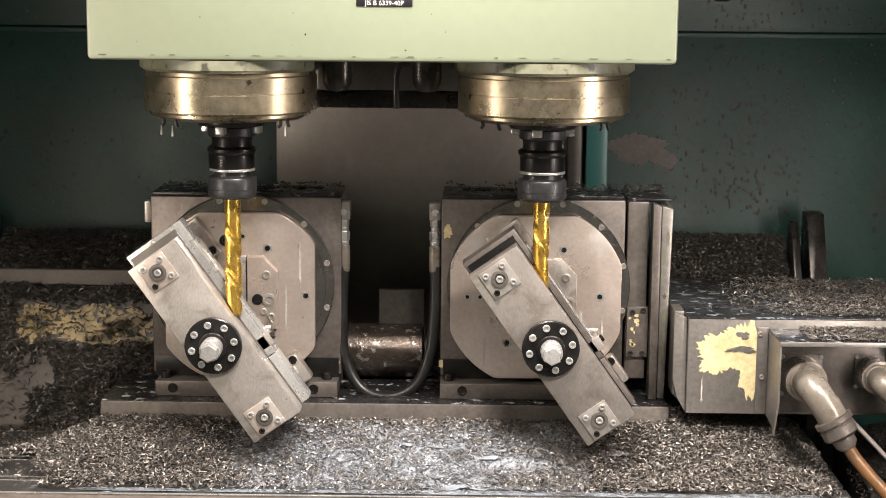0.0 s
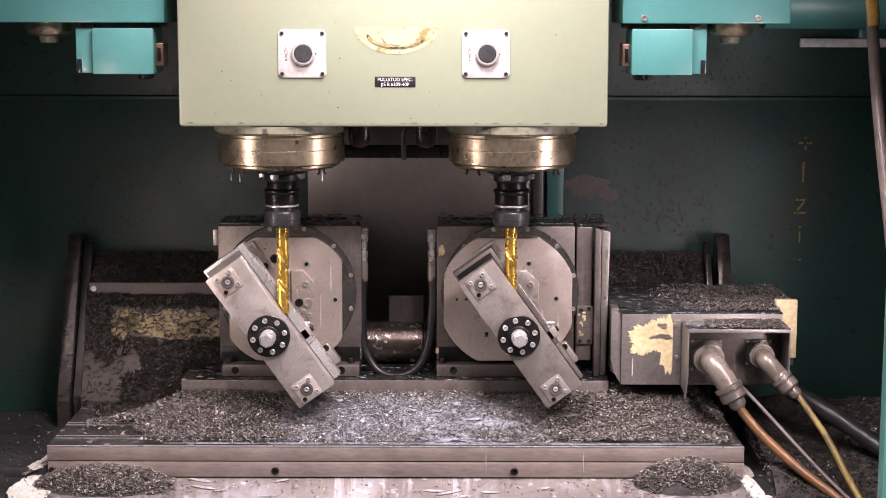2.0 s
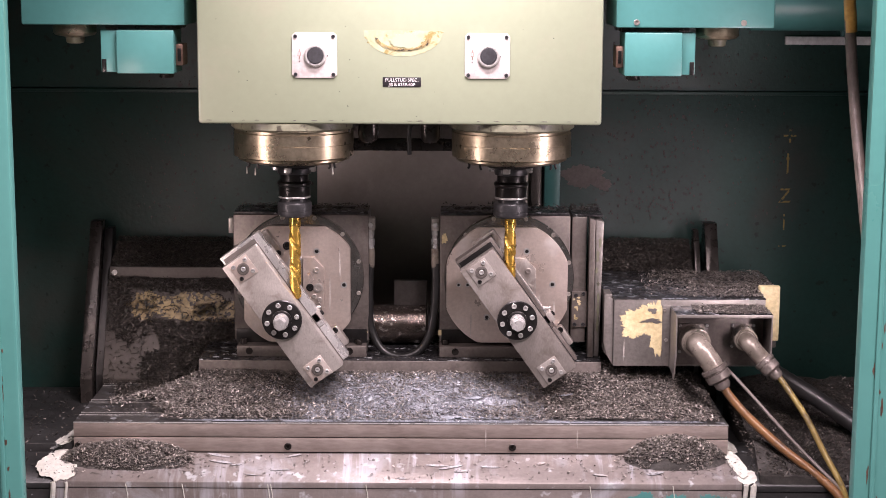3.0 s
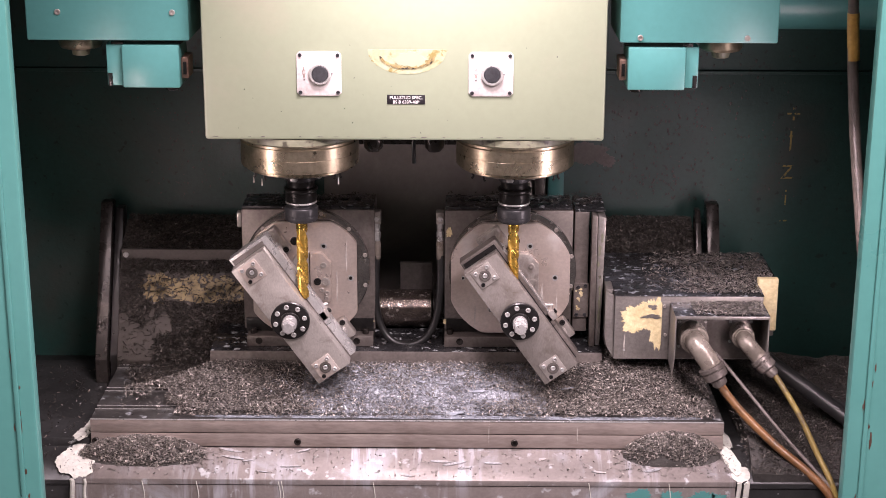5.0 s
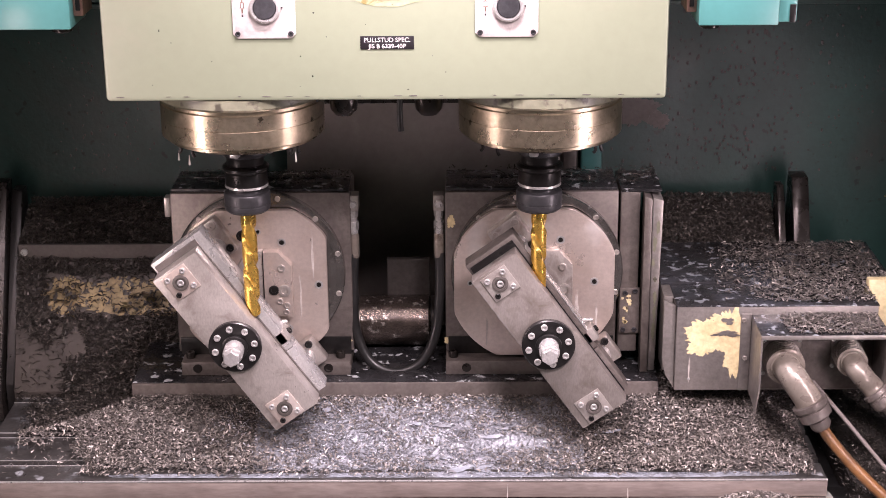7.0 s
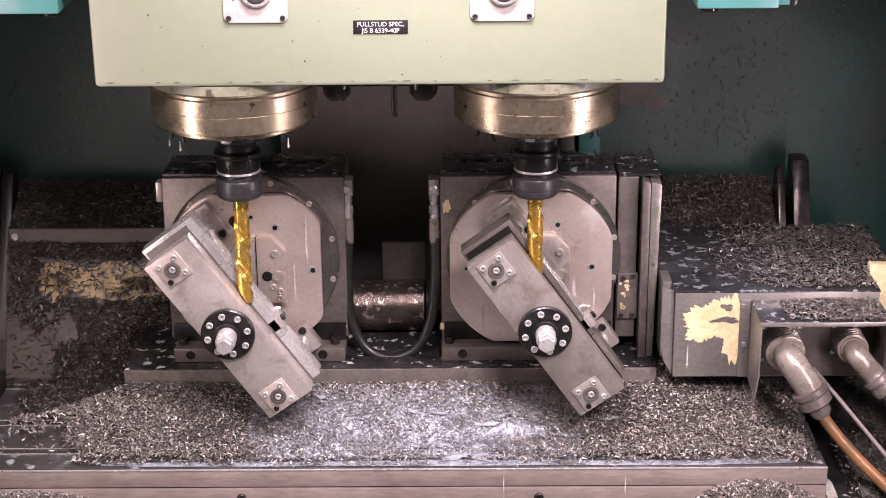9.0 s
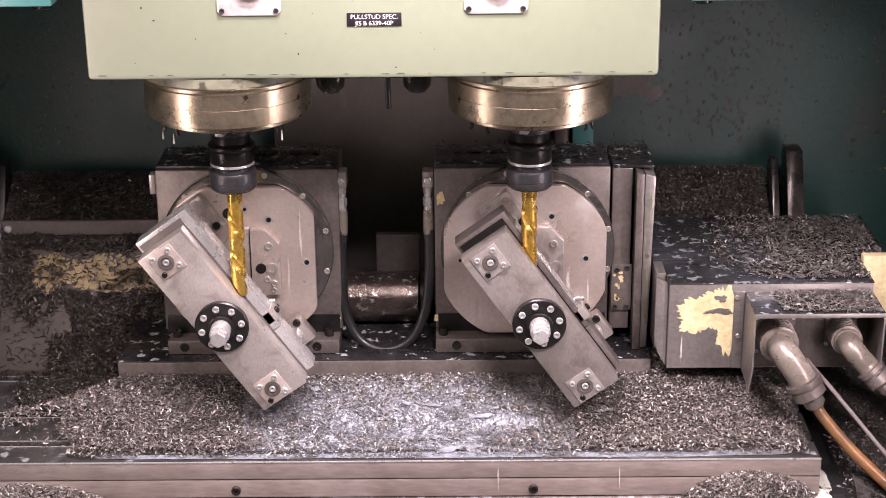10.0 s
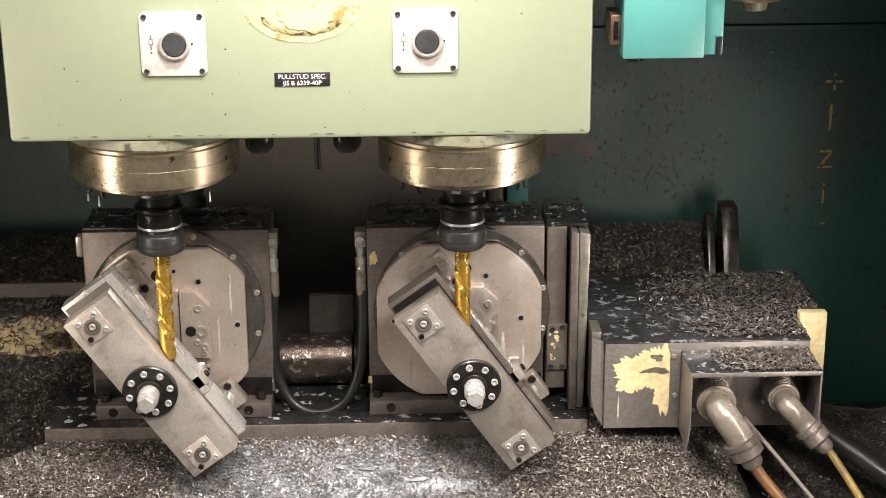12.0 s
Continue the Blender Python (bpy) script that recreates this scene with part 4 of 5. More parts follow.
for x, s in ((-0.1045, 1), (0.0255, -1)):
    f = part("fitting_block", box(x - 0.008, x + 0.0085, 0.034, 0.060, 0.336, 0.361, 0.0015), STEEL, hh, "bright steel hose fitting")
    part("bolt", lathe(((0.006, 0), (0.006, 0.005), (0.0045, 0.006)), 6, front(x, 0.034, 0.348)), STEEL_B, f)
    for r, a, b in ((0.0070, 0.3255, 0.3358), (0.0058, 0.3190, 0.3253), (0.0078, 0.3050, 0.3188), (0.0066, 0.2990, 0.3048)):
        part("fitting_nut", lathe(((r * 0.93, a), (r, a + 0.001), (r, b - 0.001), (r * 0.93, b)), 6 if r > 0.0068 else 20, Matrix.Translation((x, 0.041, 0))), STEEL_B, f)
    part("crimp_sleeve", lathe(((0.0072, 0.2600), (0.0080, 0.2620), (0.0080, 0.2960), (0.0070, 0.2988)), 22, Matrix.Translation((x, 0.041, 0))), ALU, f)
cy = thing("oil_cylinder", (-0.05, 0.122, 0.084), "oily black cylinder lying between the rotary tables, glossy and wet", "cylinder")
part("barrel", lathe(((0.030, -0.060), (0.0405, -0.058), (0.0405, 0.052), (0.038, 0.054)), 48, Matrix.Translation((-0.045, 0.122, 0.1245)) @ Matrix.Rotation(radians(90), 4, "Y")), OILY, cy)
part("end_cap", lathe(((0.0395, 0.0), (0.0395, 0.012), (0.038, 0.013)), 40, Matrix.Translation((0.0105, 0.122, 0.1245)) @ Matrix.Rotation(radians(90), 4, "Y")), DARKMETAL, cy)
bracket = solid("rear_bracket", box(-0.062, 0.008, 0.185, 0.1995, 0.0838, 0.205, 0.002), STRIP, "grey bracket plate standing behind the cylinder", "bracket")

# ================= motor housing =================
MY = -0.067
mh = thing("motor_housing", (0.53, 0.07, 0.083), "stripped grey-brown sheet-steel motor housing with flaking cream paint", "motor housing")
part("front_case", box(0.379, 0.677, MY, 0.026, 0.083, 0.2175, 0.0015), BOXSTEEL, mh)
part("front_lid", box(0.378, 0.678, MY - 0.001, 0.026, 0.2178, 0.2198, 0.0008), BOXTOP, mh, "wet lid with bright bluish spots")
part("rear_case", box(0.366, 0.720, 0.028, 0.215, 0.100, 0.2175, 0.0015), BOXSTEEL, mh)
part("rear_lid", box(0.365, 0.722, 0.027, 0.216, 0.2178, 0.2215, 0.0010), BOXTOP, mh, "wet rear lid")
part("rear_block", box(0.679, 0.721, 0.010, 0.0275, 0.118, 0.2300, 0.002), PATCH, mh, "block still covered with cream paint")
part("side_skirt", box(0.364, 0.378, -0.030, 0.020, 0.100, 0.2210, 0.001), BOXSTEEL, mh)
part("hinge_weld", sweep(((0.3715, -0.045, 0.205), (0.3710, -0.044, 0.170), (0.3715, -0.043, 0.130), (0.3710, -0.042, 0.100)), 0.005, 8, 0.0016, 8), BODY, mh)
part("hinge_side", prism([(0.360, 0.226), (0.3785, 0.2165), (0.3785, 0.0835), (0.366, 0.105), (0.360, 0.130)], -0.060, -0.052, None, 0.001), BOXSTEEL, mh)
# paint patch with holes
for x, z, w, h, s in ((0.437, 0.172, 0.075, 0.055, 31), (0.462, 0.182, 0.040, 0.060, 32), (0.466, 0.145, 0.028, 0.075, 33), (0.418, 0.158, 0.045, 0.030, 34), (0.452, 0.192, 0.05, 0.03, 36)):
    part("paint_patch", moved(blob(w, h, s, 140, 0.45, 0.0006), Matrix.Translation((x, MY + 0.0002 - 0.00008 * s % 7 * 0.01, z)) @ Matrix.Rotation(radians(90), 4, "X")), PATCH, mh, "remnant of cream paint with ragged edge")
part("bare_spot", moved(blob(0.040, 0.010, 35, 60, 0.7, 0.0005), Matrix.Translation((0.452, MY - 0.0007, 0.175)) @ Matrix.Rotation(radians(90), 4, "X")), BOXSTEEL, mh)
part("bare_spot", moved(blob(0.016, 0.010, 37, 40, 0.6, 0.0005), Matrix.Translation((0.456, MY - 0.0007, 0.196)) @ Matrix.Rotation(radians(90), 4, "X")), BOXSTEEL, mh)
part("rivet", lathe(((0.0022, 0), (0.0018, 0.001), (0, 0.0013)), 10, front(0.400, MY, 0.102)), STEEL_B, mh)
# terminal hood
hd = part("terminal_hood", box(0.490, 0.676, -0.150, MY - 0.0005, 0.2030, 0.2055, 0.0008), BOXTOP, mh, "sheet hood over the cable sockets")
part("hood_rim", box(0.490, 0.676, -0.1512, -0.1485, 0.1985, 0.2050, 0.0008), BOXSTEEL, hd)
bm = bmesh.new()
ol = ((-0.150, 0.2028), (MY - 0.0005, 0.2028), (MY - 0.0005, 0.083), (-0.112, 0.079), (-0.125, 0.070), (-0.150, 0.120))
a = [bm.verts.new((0.490, y, z)) for y, z in ol]
b = [bm.verts.new((0.4925, y, z)) for y, z in ol]
bm.faces.new(a)
bm.faces.new(b[::-1])
for i in range(len(ol)):
    bm.faces.new((a[i], b[i], b[(i + 1) % len(ol)], a[(i + 1) % len(ol)]))
bmesh.ops.recalc_face_normals(bm, faces=bm.faces)
part("hood_cheek", bm.copy(), BOXSTEEL, hd)
part("hood_cheek", moved(bm, Matrix.Translation((0.1835, 0, 0))), BOXSTEEL, hd)
part("mounting_flange", box(0.474, 0.4895, MY - 0.003, MY - 0.0003, 0.084, 0.2070, 0.0008), BOXSTEEL, hd)
part("socket_panel", box(0.4935, 0.6725, MY - 0.006, MY - 0.0003, 0.088, 0.2025, 0.0008), BODY, hd, "brown panel that carries the sockets")
for x, z in ((0.482, 0.137), (0.478, 0.198), (0.660, 0.192)):
    part("screw", socket_screw(0.0035, 0.003, front(x, MY - 0.003, z)), STEEL, hd)
for cx, cz, R, p3, p4 in ((0.535, 0.142, 0.0250, Vector((0.566, -0.150, 0.098)), Vector((0.588, -0.158, 0.058))), (0.632, 0.148, 0.0200, Vector((0.664, -0.140, 0.112)), Vector((0.688, -0.150, 0.086)))):
    con = thing("cable_connector", (cx, MY - 0.006, cz), "grey cast-metal elbow connector screwed into the motor housing", "connector", "elbow connectors")
    part("flange_plate", box(cx - R * 1.18, cx + R * 1.18, MY - 0.010, MY - 0.0063, cz - R * 1.18, cz + R * 1.18, 0.0015), BODY, con)
    for sx in (-1, 1):
        for sz in (-1, 1):
            part("screw", socket_screw(0.0032, 0.0026, front(cx + sx * R * 1.05, MY - 0.0100, cz + sz * R * 1.05)), STEEL_B, con)
    prof = [(R * 1.0, 0.0)]
    for k in range(6):
        prof += [(R * 0.98, 0.0015 + 0.0065 * k), (R * 1.14, 0.0025 + 0.0065 * k), (R * 1.14, 0.0055 + 0.0065 * k), (R * 0.98, 0.0066 + 0.0065 * k)]
    part("coupling_ring", lathe(prof + [(R * 0.9, 0.0415)], 36, front(cx, MY - 0.0102, cz)), ALU, con, "ribbed coupling ring")
    p0 = Vector((cx, MY - 0.044, cz))
    part("elbow", sweep((p0, p0 + Vector((0.001, -0.012, -0.001)), p0 + Vector((0.008, -0.027, -0.009)), p3 + (p3 - p4) * 0.35, p3), R * 0.82, 22, 0, 8), ALU, con)
    d = (p4 - p3).normalized()
    q = d.to_track_quat("Z", "Y").to_matrix().to_4x4()
    part("backnut", lathe(((R * 0.95, 0), (R * 1.08, 0.001), (R * 1.08, 0.008), (R * 0.95, 0.009), (R * 0.93, 0.012), (R * 1.0, 0.013), (R * 0.98, 0.026), (R * 0.72, 0.030)), 12, Matrix.Translation(p3 - d * 0.004) @ q), BODY, con, "oily dark back nut")
    part("cable_seal", lathe(((R * 0.62, 0), (R * 0.62, 0.012), (R * 0.45, 0.018)), 18, Matrix.Translation(p3 + d * 0.024) @ q), BODY, con)


def hose(name, pts, r, mat, label, segs=14):
    return solid(name, sweep(pts, r, segs, 0, 8), mat, label, "hose")


hose("orange_hose", ((0.586, -0.158, 0.062), (0.598, -0.164, 0.045), (0.635, -0.186, 0.006), (0.690, -0.220, -0.040), (0.742, -0.252, -0.076), (0.784, -0.286, -0.112), (0.808, -0.312, -0.17)), 0.0085, ORANGE, "dirty translucent orange hose running down from the connector")
hose("yellow_hose", ((0.686, -0.149, 0.089), (0.700, -0.160, 0.072), (0.735, -0.202, 0.018), (0.764, -0.240, -0.042), (0.790, -0.280, -0.094), (0.806, -0.302, -0.15)), 0.0058, YELLOW, "dirty yellow hose running down to the bed")
hose("grey_cable", ((0.585, -0.075, 0.100), (0.625, -0.13, 0.062), (0.688, -0.192, -0.004), (0.738, -0.236, -0.054), (0.790, -0.284, -0.100)), 0.0032, GREYHOSE, "thin grey cable hanging from the motor housing", 10)
solid("black_conduit", sweep(((0.66, 0.02, 0.095), (0.70, -0.04, 0.070), (0.764, -0.094, 0.036), (0.83, -0.13, -0.005), (0.88, -0.19, -0.035), (0.93, -0.25, -0.075)), 0.0155, 18, 0.0012, 10), RUBBER, "thick black ribbed conduit lying on the swarf", "conduit")
hose("grey_cable", ((0.77, 0.05, 0.0), (0.83, -0.03, -0.015), (0.88, -0.10, -0.020), (0.93, -0.20, -0.045)), 0.006, RUBBER, "thin black cable lying on the swarf", 10)
hg = thing("hanging_hose", (0.735, -0.35, 0.9), "oily brown hose hanging inside the door opening with an amber sleeve", "hose")
part("hose", sweep(((0.738, -0.35, 1.30), (0.740, -0.35, 1.0), (0.745, -0.35, 0.82), (0.761, -0.35, 0.64), (0.788, -0.35, 0.44), (0.802, -0.35, 0.34), (0.825, -0.34, 0.15), (0.84, -0.255, -0.080)), 0.0098, 16, 0, 8), HANGHOSE, hg)
part("sleeve", sweep(((0.7445, -0.35, 0.835), (0.7462, -0.35, 0.805), (0.7490, -0.35, 0.775), (0.7510, -0.35, 0.752)), 0.0108, 16, 0, 6), AMBER, hg, "amber plastic sleeve round the hose")

# ================= tool changer arms beside the head =================
for s, x0, x1, b0, b1 in ((-1, -0.733, -0.432, -0.575, -0.454), (1, 0.353, 0.645, 0.371, 0.487)):
    ac = thing("tool_changer_cover", ((x0 + x1) / 2, -0.08, 0.747), "teal painted tool changer cover hanging beside the spindle head", "tool changer", "tool changer covers")
    part("cover", box(x0, x1, -0.140, 0.05, 0.747, 1.60, 0.004), TEAL, ac)
    for x in ((x0 + 0.038, x1 - 0.057) if s > 0 else (x0 + 0.06, x1 - 0.03)):
        part("screw", socket_screw(0.0055, 0.003, front(x, -0.140, 0.757 if s > 0 else 0.80)), STEEL, ac)
    part("under_strip", box(min(b0, b1) - 0.006, max(b0, b1) + 0.004, -0.125, 0.0, 0.7385, 0.7468, 0.001), DARKMETAL, ac)
    ib, ob_ = (b1, b0) if s < 0 else (b0, b1)
    mid, end = ib + s * 0.106, ob_ + s * 0.016
    blk = part("gripper_housing", box(min(ib, mid), max(ib, mid), -0.135, -0.04, 0.658, 0.738, 0.002), TEAL, ac, "teal gripper housing with a set-back end")
    part("set_back_end", box(min(mid + s * 0.0004, end), max(mid + s * 0.0004, end), -0.124, -0.04, 0.660, 0.738, 0.002), TEAL, blk)
    part("under_bolt", lathe(((0.010, 0.648), (0.014, 0.650), (0.014, 0.6575)), 14, Matrix.Translation((ib + s * 0.02, -0.10, 0))), DARKMETAL, blk)
    part("gripper_jaw", box(ib - 0.014 if s > 0 else ib, ib if s > 0 else ib + 0.014, -0.115, -0.06, 0.672, 0.712, 0.002), COPPER, blk, "brown steel gripper jaw")
    part("jaw_slot", box(ib - 0.010 if s > 0 else ib + 0.004, ib - 0.004 if s > 0 else ib + 0.010, -0.117, -0.1148, 0.680, 0.704, 0.0005), BLACK, blk)
    part("side_notch", box(ob_ + s * 0.010 - 0.004, ob_ + s * 0.010 + 0.004, -0.1265, -0.1243, 0.660, 0.684, 0.0004), BLACK, blk)
    pot = Matrix.Translation(((0.548 if s > 0 else -0.645), -0.09, 0))
    part("tool_pot", lathe(((0.020, 0.724), (0.036, 0.727), (0.040, 0.732), (0.040, 0.7465)), 32, pot), NOSE, ac, "bright tool pot under the cover")
    part("pot_screw", lathe(((0.010, 0.711), (0.016, 0.713), (0.018, 0.7238)), 18, pot), CREAM_D, ac)
    ac.location += Vector((s * 0.004, -0.050, 0.005))
tp = thing("teal_pipe", (0.90, 0.02, 0.80), "teal painted tube running to the side above a white strip", "tube")
part("tube", lathe(((0.060, 0), (0.0605, 0.002), (0.0605, 0.55), (0.060, 0.552)), 40, Matrix.Translation((0.646, 0.05, 0.800)) @ Matrix.Rotation(radians(90), 4, "Y")), TEAL, tp)
# White strip put in for a bright gap of light under the tube.
part("light_gap_strip", box(0.780, 1.15, WY - 0.020, WY - 0.008, 0.698, 0.716, 0.002), WHITE, tp, "white strip below the tube, painted for a bright gap of light")
part("strip_bracket", box(0.90, 0.93, WY - 0.020, WY - 0.0062, 0.7162, 0.748, 0.001), TEAL, tp)

# ================= sloping chip guards behind =================
SL0, SL1 = (0.10, 0.010), (0.195, 0.205)


def slope_z(y):
    return SL0[1] + (y - SL0[0]) / (SL1[0] - SL0[0]) * (SL1[1] - SL0[1])


sg = thing("sloping_chip_guard", (-0.54, 0.1, -0.08), "sloping dark chip guard heaped with swarf, cream paint showing", "chip guard")
part("lower_sheet", yz_prism(-0.668, -0.30, ((0.100, -0.08), (0.100, 0.010), (0.195, 0.205), (0.199, -0.08))), RUST, sg)
part("upper_sheet", yz_prism(-0.668, -0.30, ((0.201, -0.08), (0.201, 0.222), (0.300, 0.266), (0.312, 0.266), (0.312, -0.08))), BED, sg)
st = part("cross_strip", yz_prism(-0.665, -0.30, ((0.1935, 0.206), (0.1935, 0.230), (0.2005, 0.230), (0.2005, 0.206))), STRIP, sg, "brown steel cross strip with a bolt")
part("bolt", socket_screw(0.006, 0.005, front(-0.655, 0.1934, 0.218)), STEEL_B, st)
part("end_bar", yz_prism(-0.716, -0.690, ((0.104, -0.0448), (0.104, 0.008), (0.255, 0.318), (0.285, 0.318), (0.285, 0.29), (0.14, 0.0), (0.14, -0.0448))), DARKMETAL, sg, "dark slanting end bar")
part("end_plate", yz_prism(-0.688, -0.670, ((0.125, -0.08), (0.125, 0.012), (0.270, 0.300), (0.30, 0.300), (0.30, -0.08))), BLACK, sg)
n = Vector((0, -(SL1[1] - SL0[1]), SL1[0] - SL0[0])).normalized()
for x, y, w, h, s in ((-0.50, 0.168, 0.20, 0.05, 51), (-0.42, 0.162, 0.16, 0.042, 52), (-0.590, 0.168, 0.05, 0.07, 53)):
    zc = slope_z(y)
    M = Matrix.Translation((x, y - 0.0012, zc + 0.0008)) @ Matrix.Rotation(math.atan2(0.195, 0.095), 4, "X")
    part("paint_remnant", moved(blob(w, h, s, 120, 0.4, 0.0006), M), PATCH_D, sg, "dirty cream paint showing between the swarf")
sr = thing("sloping_chip_guard", (0.5, 0.2, -0.08), "sloping dark chip guard behind the motor housing, full of swarf", "chip guard")
part("sheet", yz_prism(0.366, 0.579, ((0.222, -0.08), (0.222, 0.205), (0.300, 0.268), (0.312, 0.268), (0.312, -0.08))), BED, sr)
part("end_bar", yz_prism(0.580, 0.592, ((0.20, -0.08), (0.20, 0.20), (0.262, 0.305), (0.285, 0.305), (0.285, -0.08))), DARKMETAL, sr, "dark slanting end bar")
part("end_bar", yz_prism(0.603, 0.630, ((0.19, -0.08), (0.19, 0.19), (0.255, 0.320), (0.290, 0.320), (0.290, -0.08))), DARKMETAL, sr, "dark slanting end bar")

# ochre marks painted on the rear wall
mk = thing("wall_marking", (0.797, WY, 0.42), "ochre axis marks, plus, arrow and letter Z, painted on the wall", "marking")
for nm, b in (("stroke", (0.785, 0.813, 0.507, 0.511)), ("stroke", (0.7975, 0.8015, 0.494, 0.524)), ("stroke", (0.7945, 0.7985, 0.425, 0.470)), ("stroke", (0.7930, 0.7995, 0.455, 0.461)),
              ("stroke", (0.7915, 0.7945, 0.300, 0.335)), ("stroke", (0.783, 0.800, 0.262, 0.265))):
    part(nm, box(b[0], b[1], WY - 0.0009, WY - 0.0001, b[2], b[3], 0), CHALK, mk)
cu = bpy.data.curves.new("letter", "FONT")
cu.body, cu.size, cu.align_x, cu.extrude = "Z", 0.046, "CENTER", 0.0003
cu.materials.append(CHALK)
zo = new("letter", cu)
zo.parent = mk
zo.matrix_parent_inverse = Matrix.Translation(-mk.location)
zo.matrix_basis = Matrix.Translation((0.793, WY - 0.0008, 0.361)) @ Matrix.Rotation(radians(90), 4, "X")
tagged(zo, "ochre painted letter Z")
mk.location.z -= 0.010
mk.location.x += 0.003

# ================= coolant =================
def puddle(name, x, y, z, w, h, seed, mat, label, turn=0.0, rough=0.45, tilt=0.0):
    up = 0.00012 * (seed % 17)
    m = Matrix.Translation((x, y, z + up)) @ Matrix.Rotation(tilt, 4, "X") @ Matrix.Rotation(turn, 4, "Z")
    return solid(name, moved(blob(w, h, seed, 110, rough, 0.0008), m), mat, label, "coolant", smooth=False)


def on_saddle(name, x, y, w, h, seed, mat, label, turn=0.0, rough=0.45):
    drop = 0.003 if x < -0.69 or x > 0.606 else 0.0
    return puddle(name, x, y, sad_z(y) + 0.0005 - drop, w, h, seed, mat, label, turn, rough, SAD_TILT)


on_saddle("coolant_spill", -0.690, -0.232, 0.070, 0.080, 61, COOLANT, "milky coolant spilt at the corner of the table", 0.3, 0.2)
on_saddle("coolant_spill", -0.676, -0.252, 0.050, 0.036, 66, COOLANT, "milky coolant spilt at the corner of the table", -0.2, 0.25)
on_saddle("coolant_spill", -0.688, -0.204, 0.034, 0.040, 68, COOLANT, "milky coolant spilt at the corner of the table", -0.3, 0.2)
puddle("coolant_spill", -0.678, -0.120, -0.0448, 0.020, 0.16, 62, COOLANT, "milky coolant streak running along the table end", -0.10, 0.25)
puddle("coolant_spill", -0.685, -0.165, -0.0446, 0.030, 0.07, 69, COOLANT, "milky coolant streak running along the table end", -0.2, 0.25)
on_saddle("coolant_spill", 0.603, -0.222, 0.028, 0.080, 64, COOLANT, "milky coolant spilt beside the table", 0.30, 0.2)
on_saddle("coolant_spill", 0.618, -0.250, 0.036, 0.040, 65, COOLANT, "milky coolant streak beside the table", 0.2, 0.2)
puddle("coolant_spill", 0.600, -0.150, SAD_TOP + 0.0006, 0.020, 0.085, 67, COOLANT, "milky coolant run beside the table end", 0.1, 0.2)
for x, l, r in ((0.612, 0.11, 0.0045), (0.626, 0.15, 0.006), (-0.690, 0.10, 0.005), (-0.665, 0.07, 0.003)):
    solid("coolant_run", sweep(((x, SF - 0.001, SAD_LOW - 0.001), (x + 0.001, SF - 0.0012, SAD_LOW - 0.01), (x - 0.002, SF + 0.0005, SAD_LOW - l * 0.5), (x + 0.002, SF + 0.001, SAD_LOW - l)), r, 8), COOLANT, "thick run of milky coolant over the folded edge", "coolant")
for i, (x, w) in enumerate(((0.30, 0.36), (0.05, 0.40), (-0.20, 0.30), (0.48, 0.12), (-0.36, 0.16))):
    puddle("coolant_film", x, TF + 0.013 + 0.002 * (i % 2), TZ + 0.0004, w * 1.15, 0.018 if i == 1 else 0.013, 70 + i, FILM_SHEEN, "bluish film of coolant along the table edge, lamp sheen in its colour", 0.0, 0.25)
puddle("coolant_film", 0.13, -0.120, TZ + 0.0085, 0.11, 0.020, 87, FILM_SHEEN, "bluish puddle of coolant among the swarf, sheen in its colour", 0.0, 0.5)
for i in range(14):
    on_saddle("coolant_film", INNER.uniform(-0.45, 0.50), INNER.uniform(-0.260, -0.200), INNER.uniform(0.01, 0.05), INNER.uniform(0.002, 0.007), 90 + i, STREAK, "bluish film of coolant on the saddle cover", INNER.uniform(-0.3, 0.3), 0.25)
for i in range(7):
    x = INNER.uniform(-0.60, 0.58)
    bmr = sweep(((x, SF - 0.0002, SAD_LOW - 0.004), (x + 0.004, SF + 0.0003, SAD_LOW - 0.035), (x + 0.002, SF + 0.0003, SAD_LOW - 0.07), (x + 0.010, SF + 0.0003, SAD_LOW - 0.12)), 0.0010, 6)
    solid("coolant_run", bmr, COOLANT, "thin run of milky coolant down the apron", "coolant")

# ================= swarf =================
def table_h(x, y):
    rise = max(0.0, min(1.0, (y + 0.178) / 0.142)) * max(0.0, min(1.0, (x + 0.60) / 0.16)) * max(0.0, min(1.0, (0.60 - x) / 0.10))
    return TZ + 0.004 + 0.008 * max(0, lump(x, y)) + 0.008 * math.exp(-((x + 0.42) / 0.12) ** 2 - ((y + 0.10) / 0.06) ** 2) + 0.056 * rise ** 1.25


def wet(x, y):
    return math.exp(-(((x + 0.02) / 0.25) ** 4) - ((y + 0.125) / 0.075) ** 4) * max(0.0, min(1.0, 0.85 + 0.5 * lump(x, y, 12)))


def table_keep(x, y):
    k = 0.85 if y > -0.168 else 0.25
    if x < -0.50:
        k *= 0.05 + 0.95 * max(0.0, min(1.0, (y + 0.10) / 0.10)) if x < -0.50 - 0.45 * (y + 0.16) + 0.02 * lump(x, y, 30) else 1
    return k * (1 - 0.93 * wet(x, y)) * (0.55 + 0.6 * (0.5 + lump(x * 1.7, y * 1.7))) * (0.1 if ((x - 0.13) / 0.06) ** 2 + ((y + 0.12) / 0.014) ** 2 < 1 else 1)


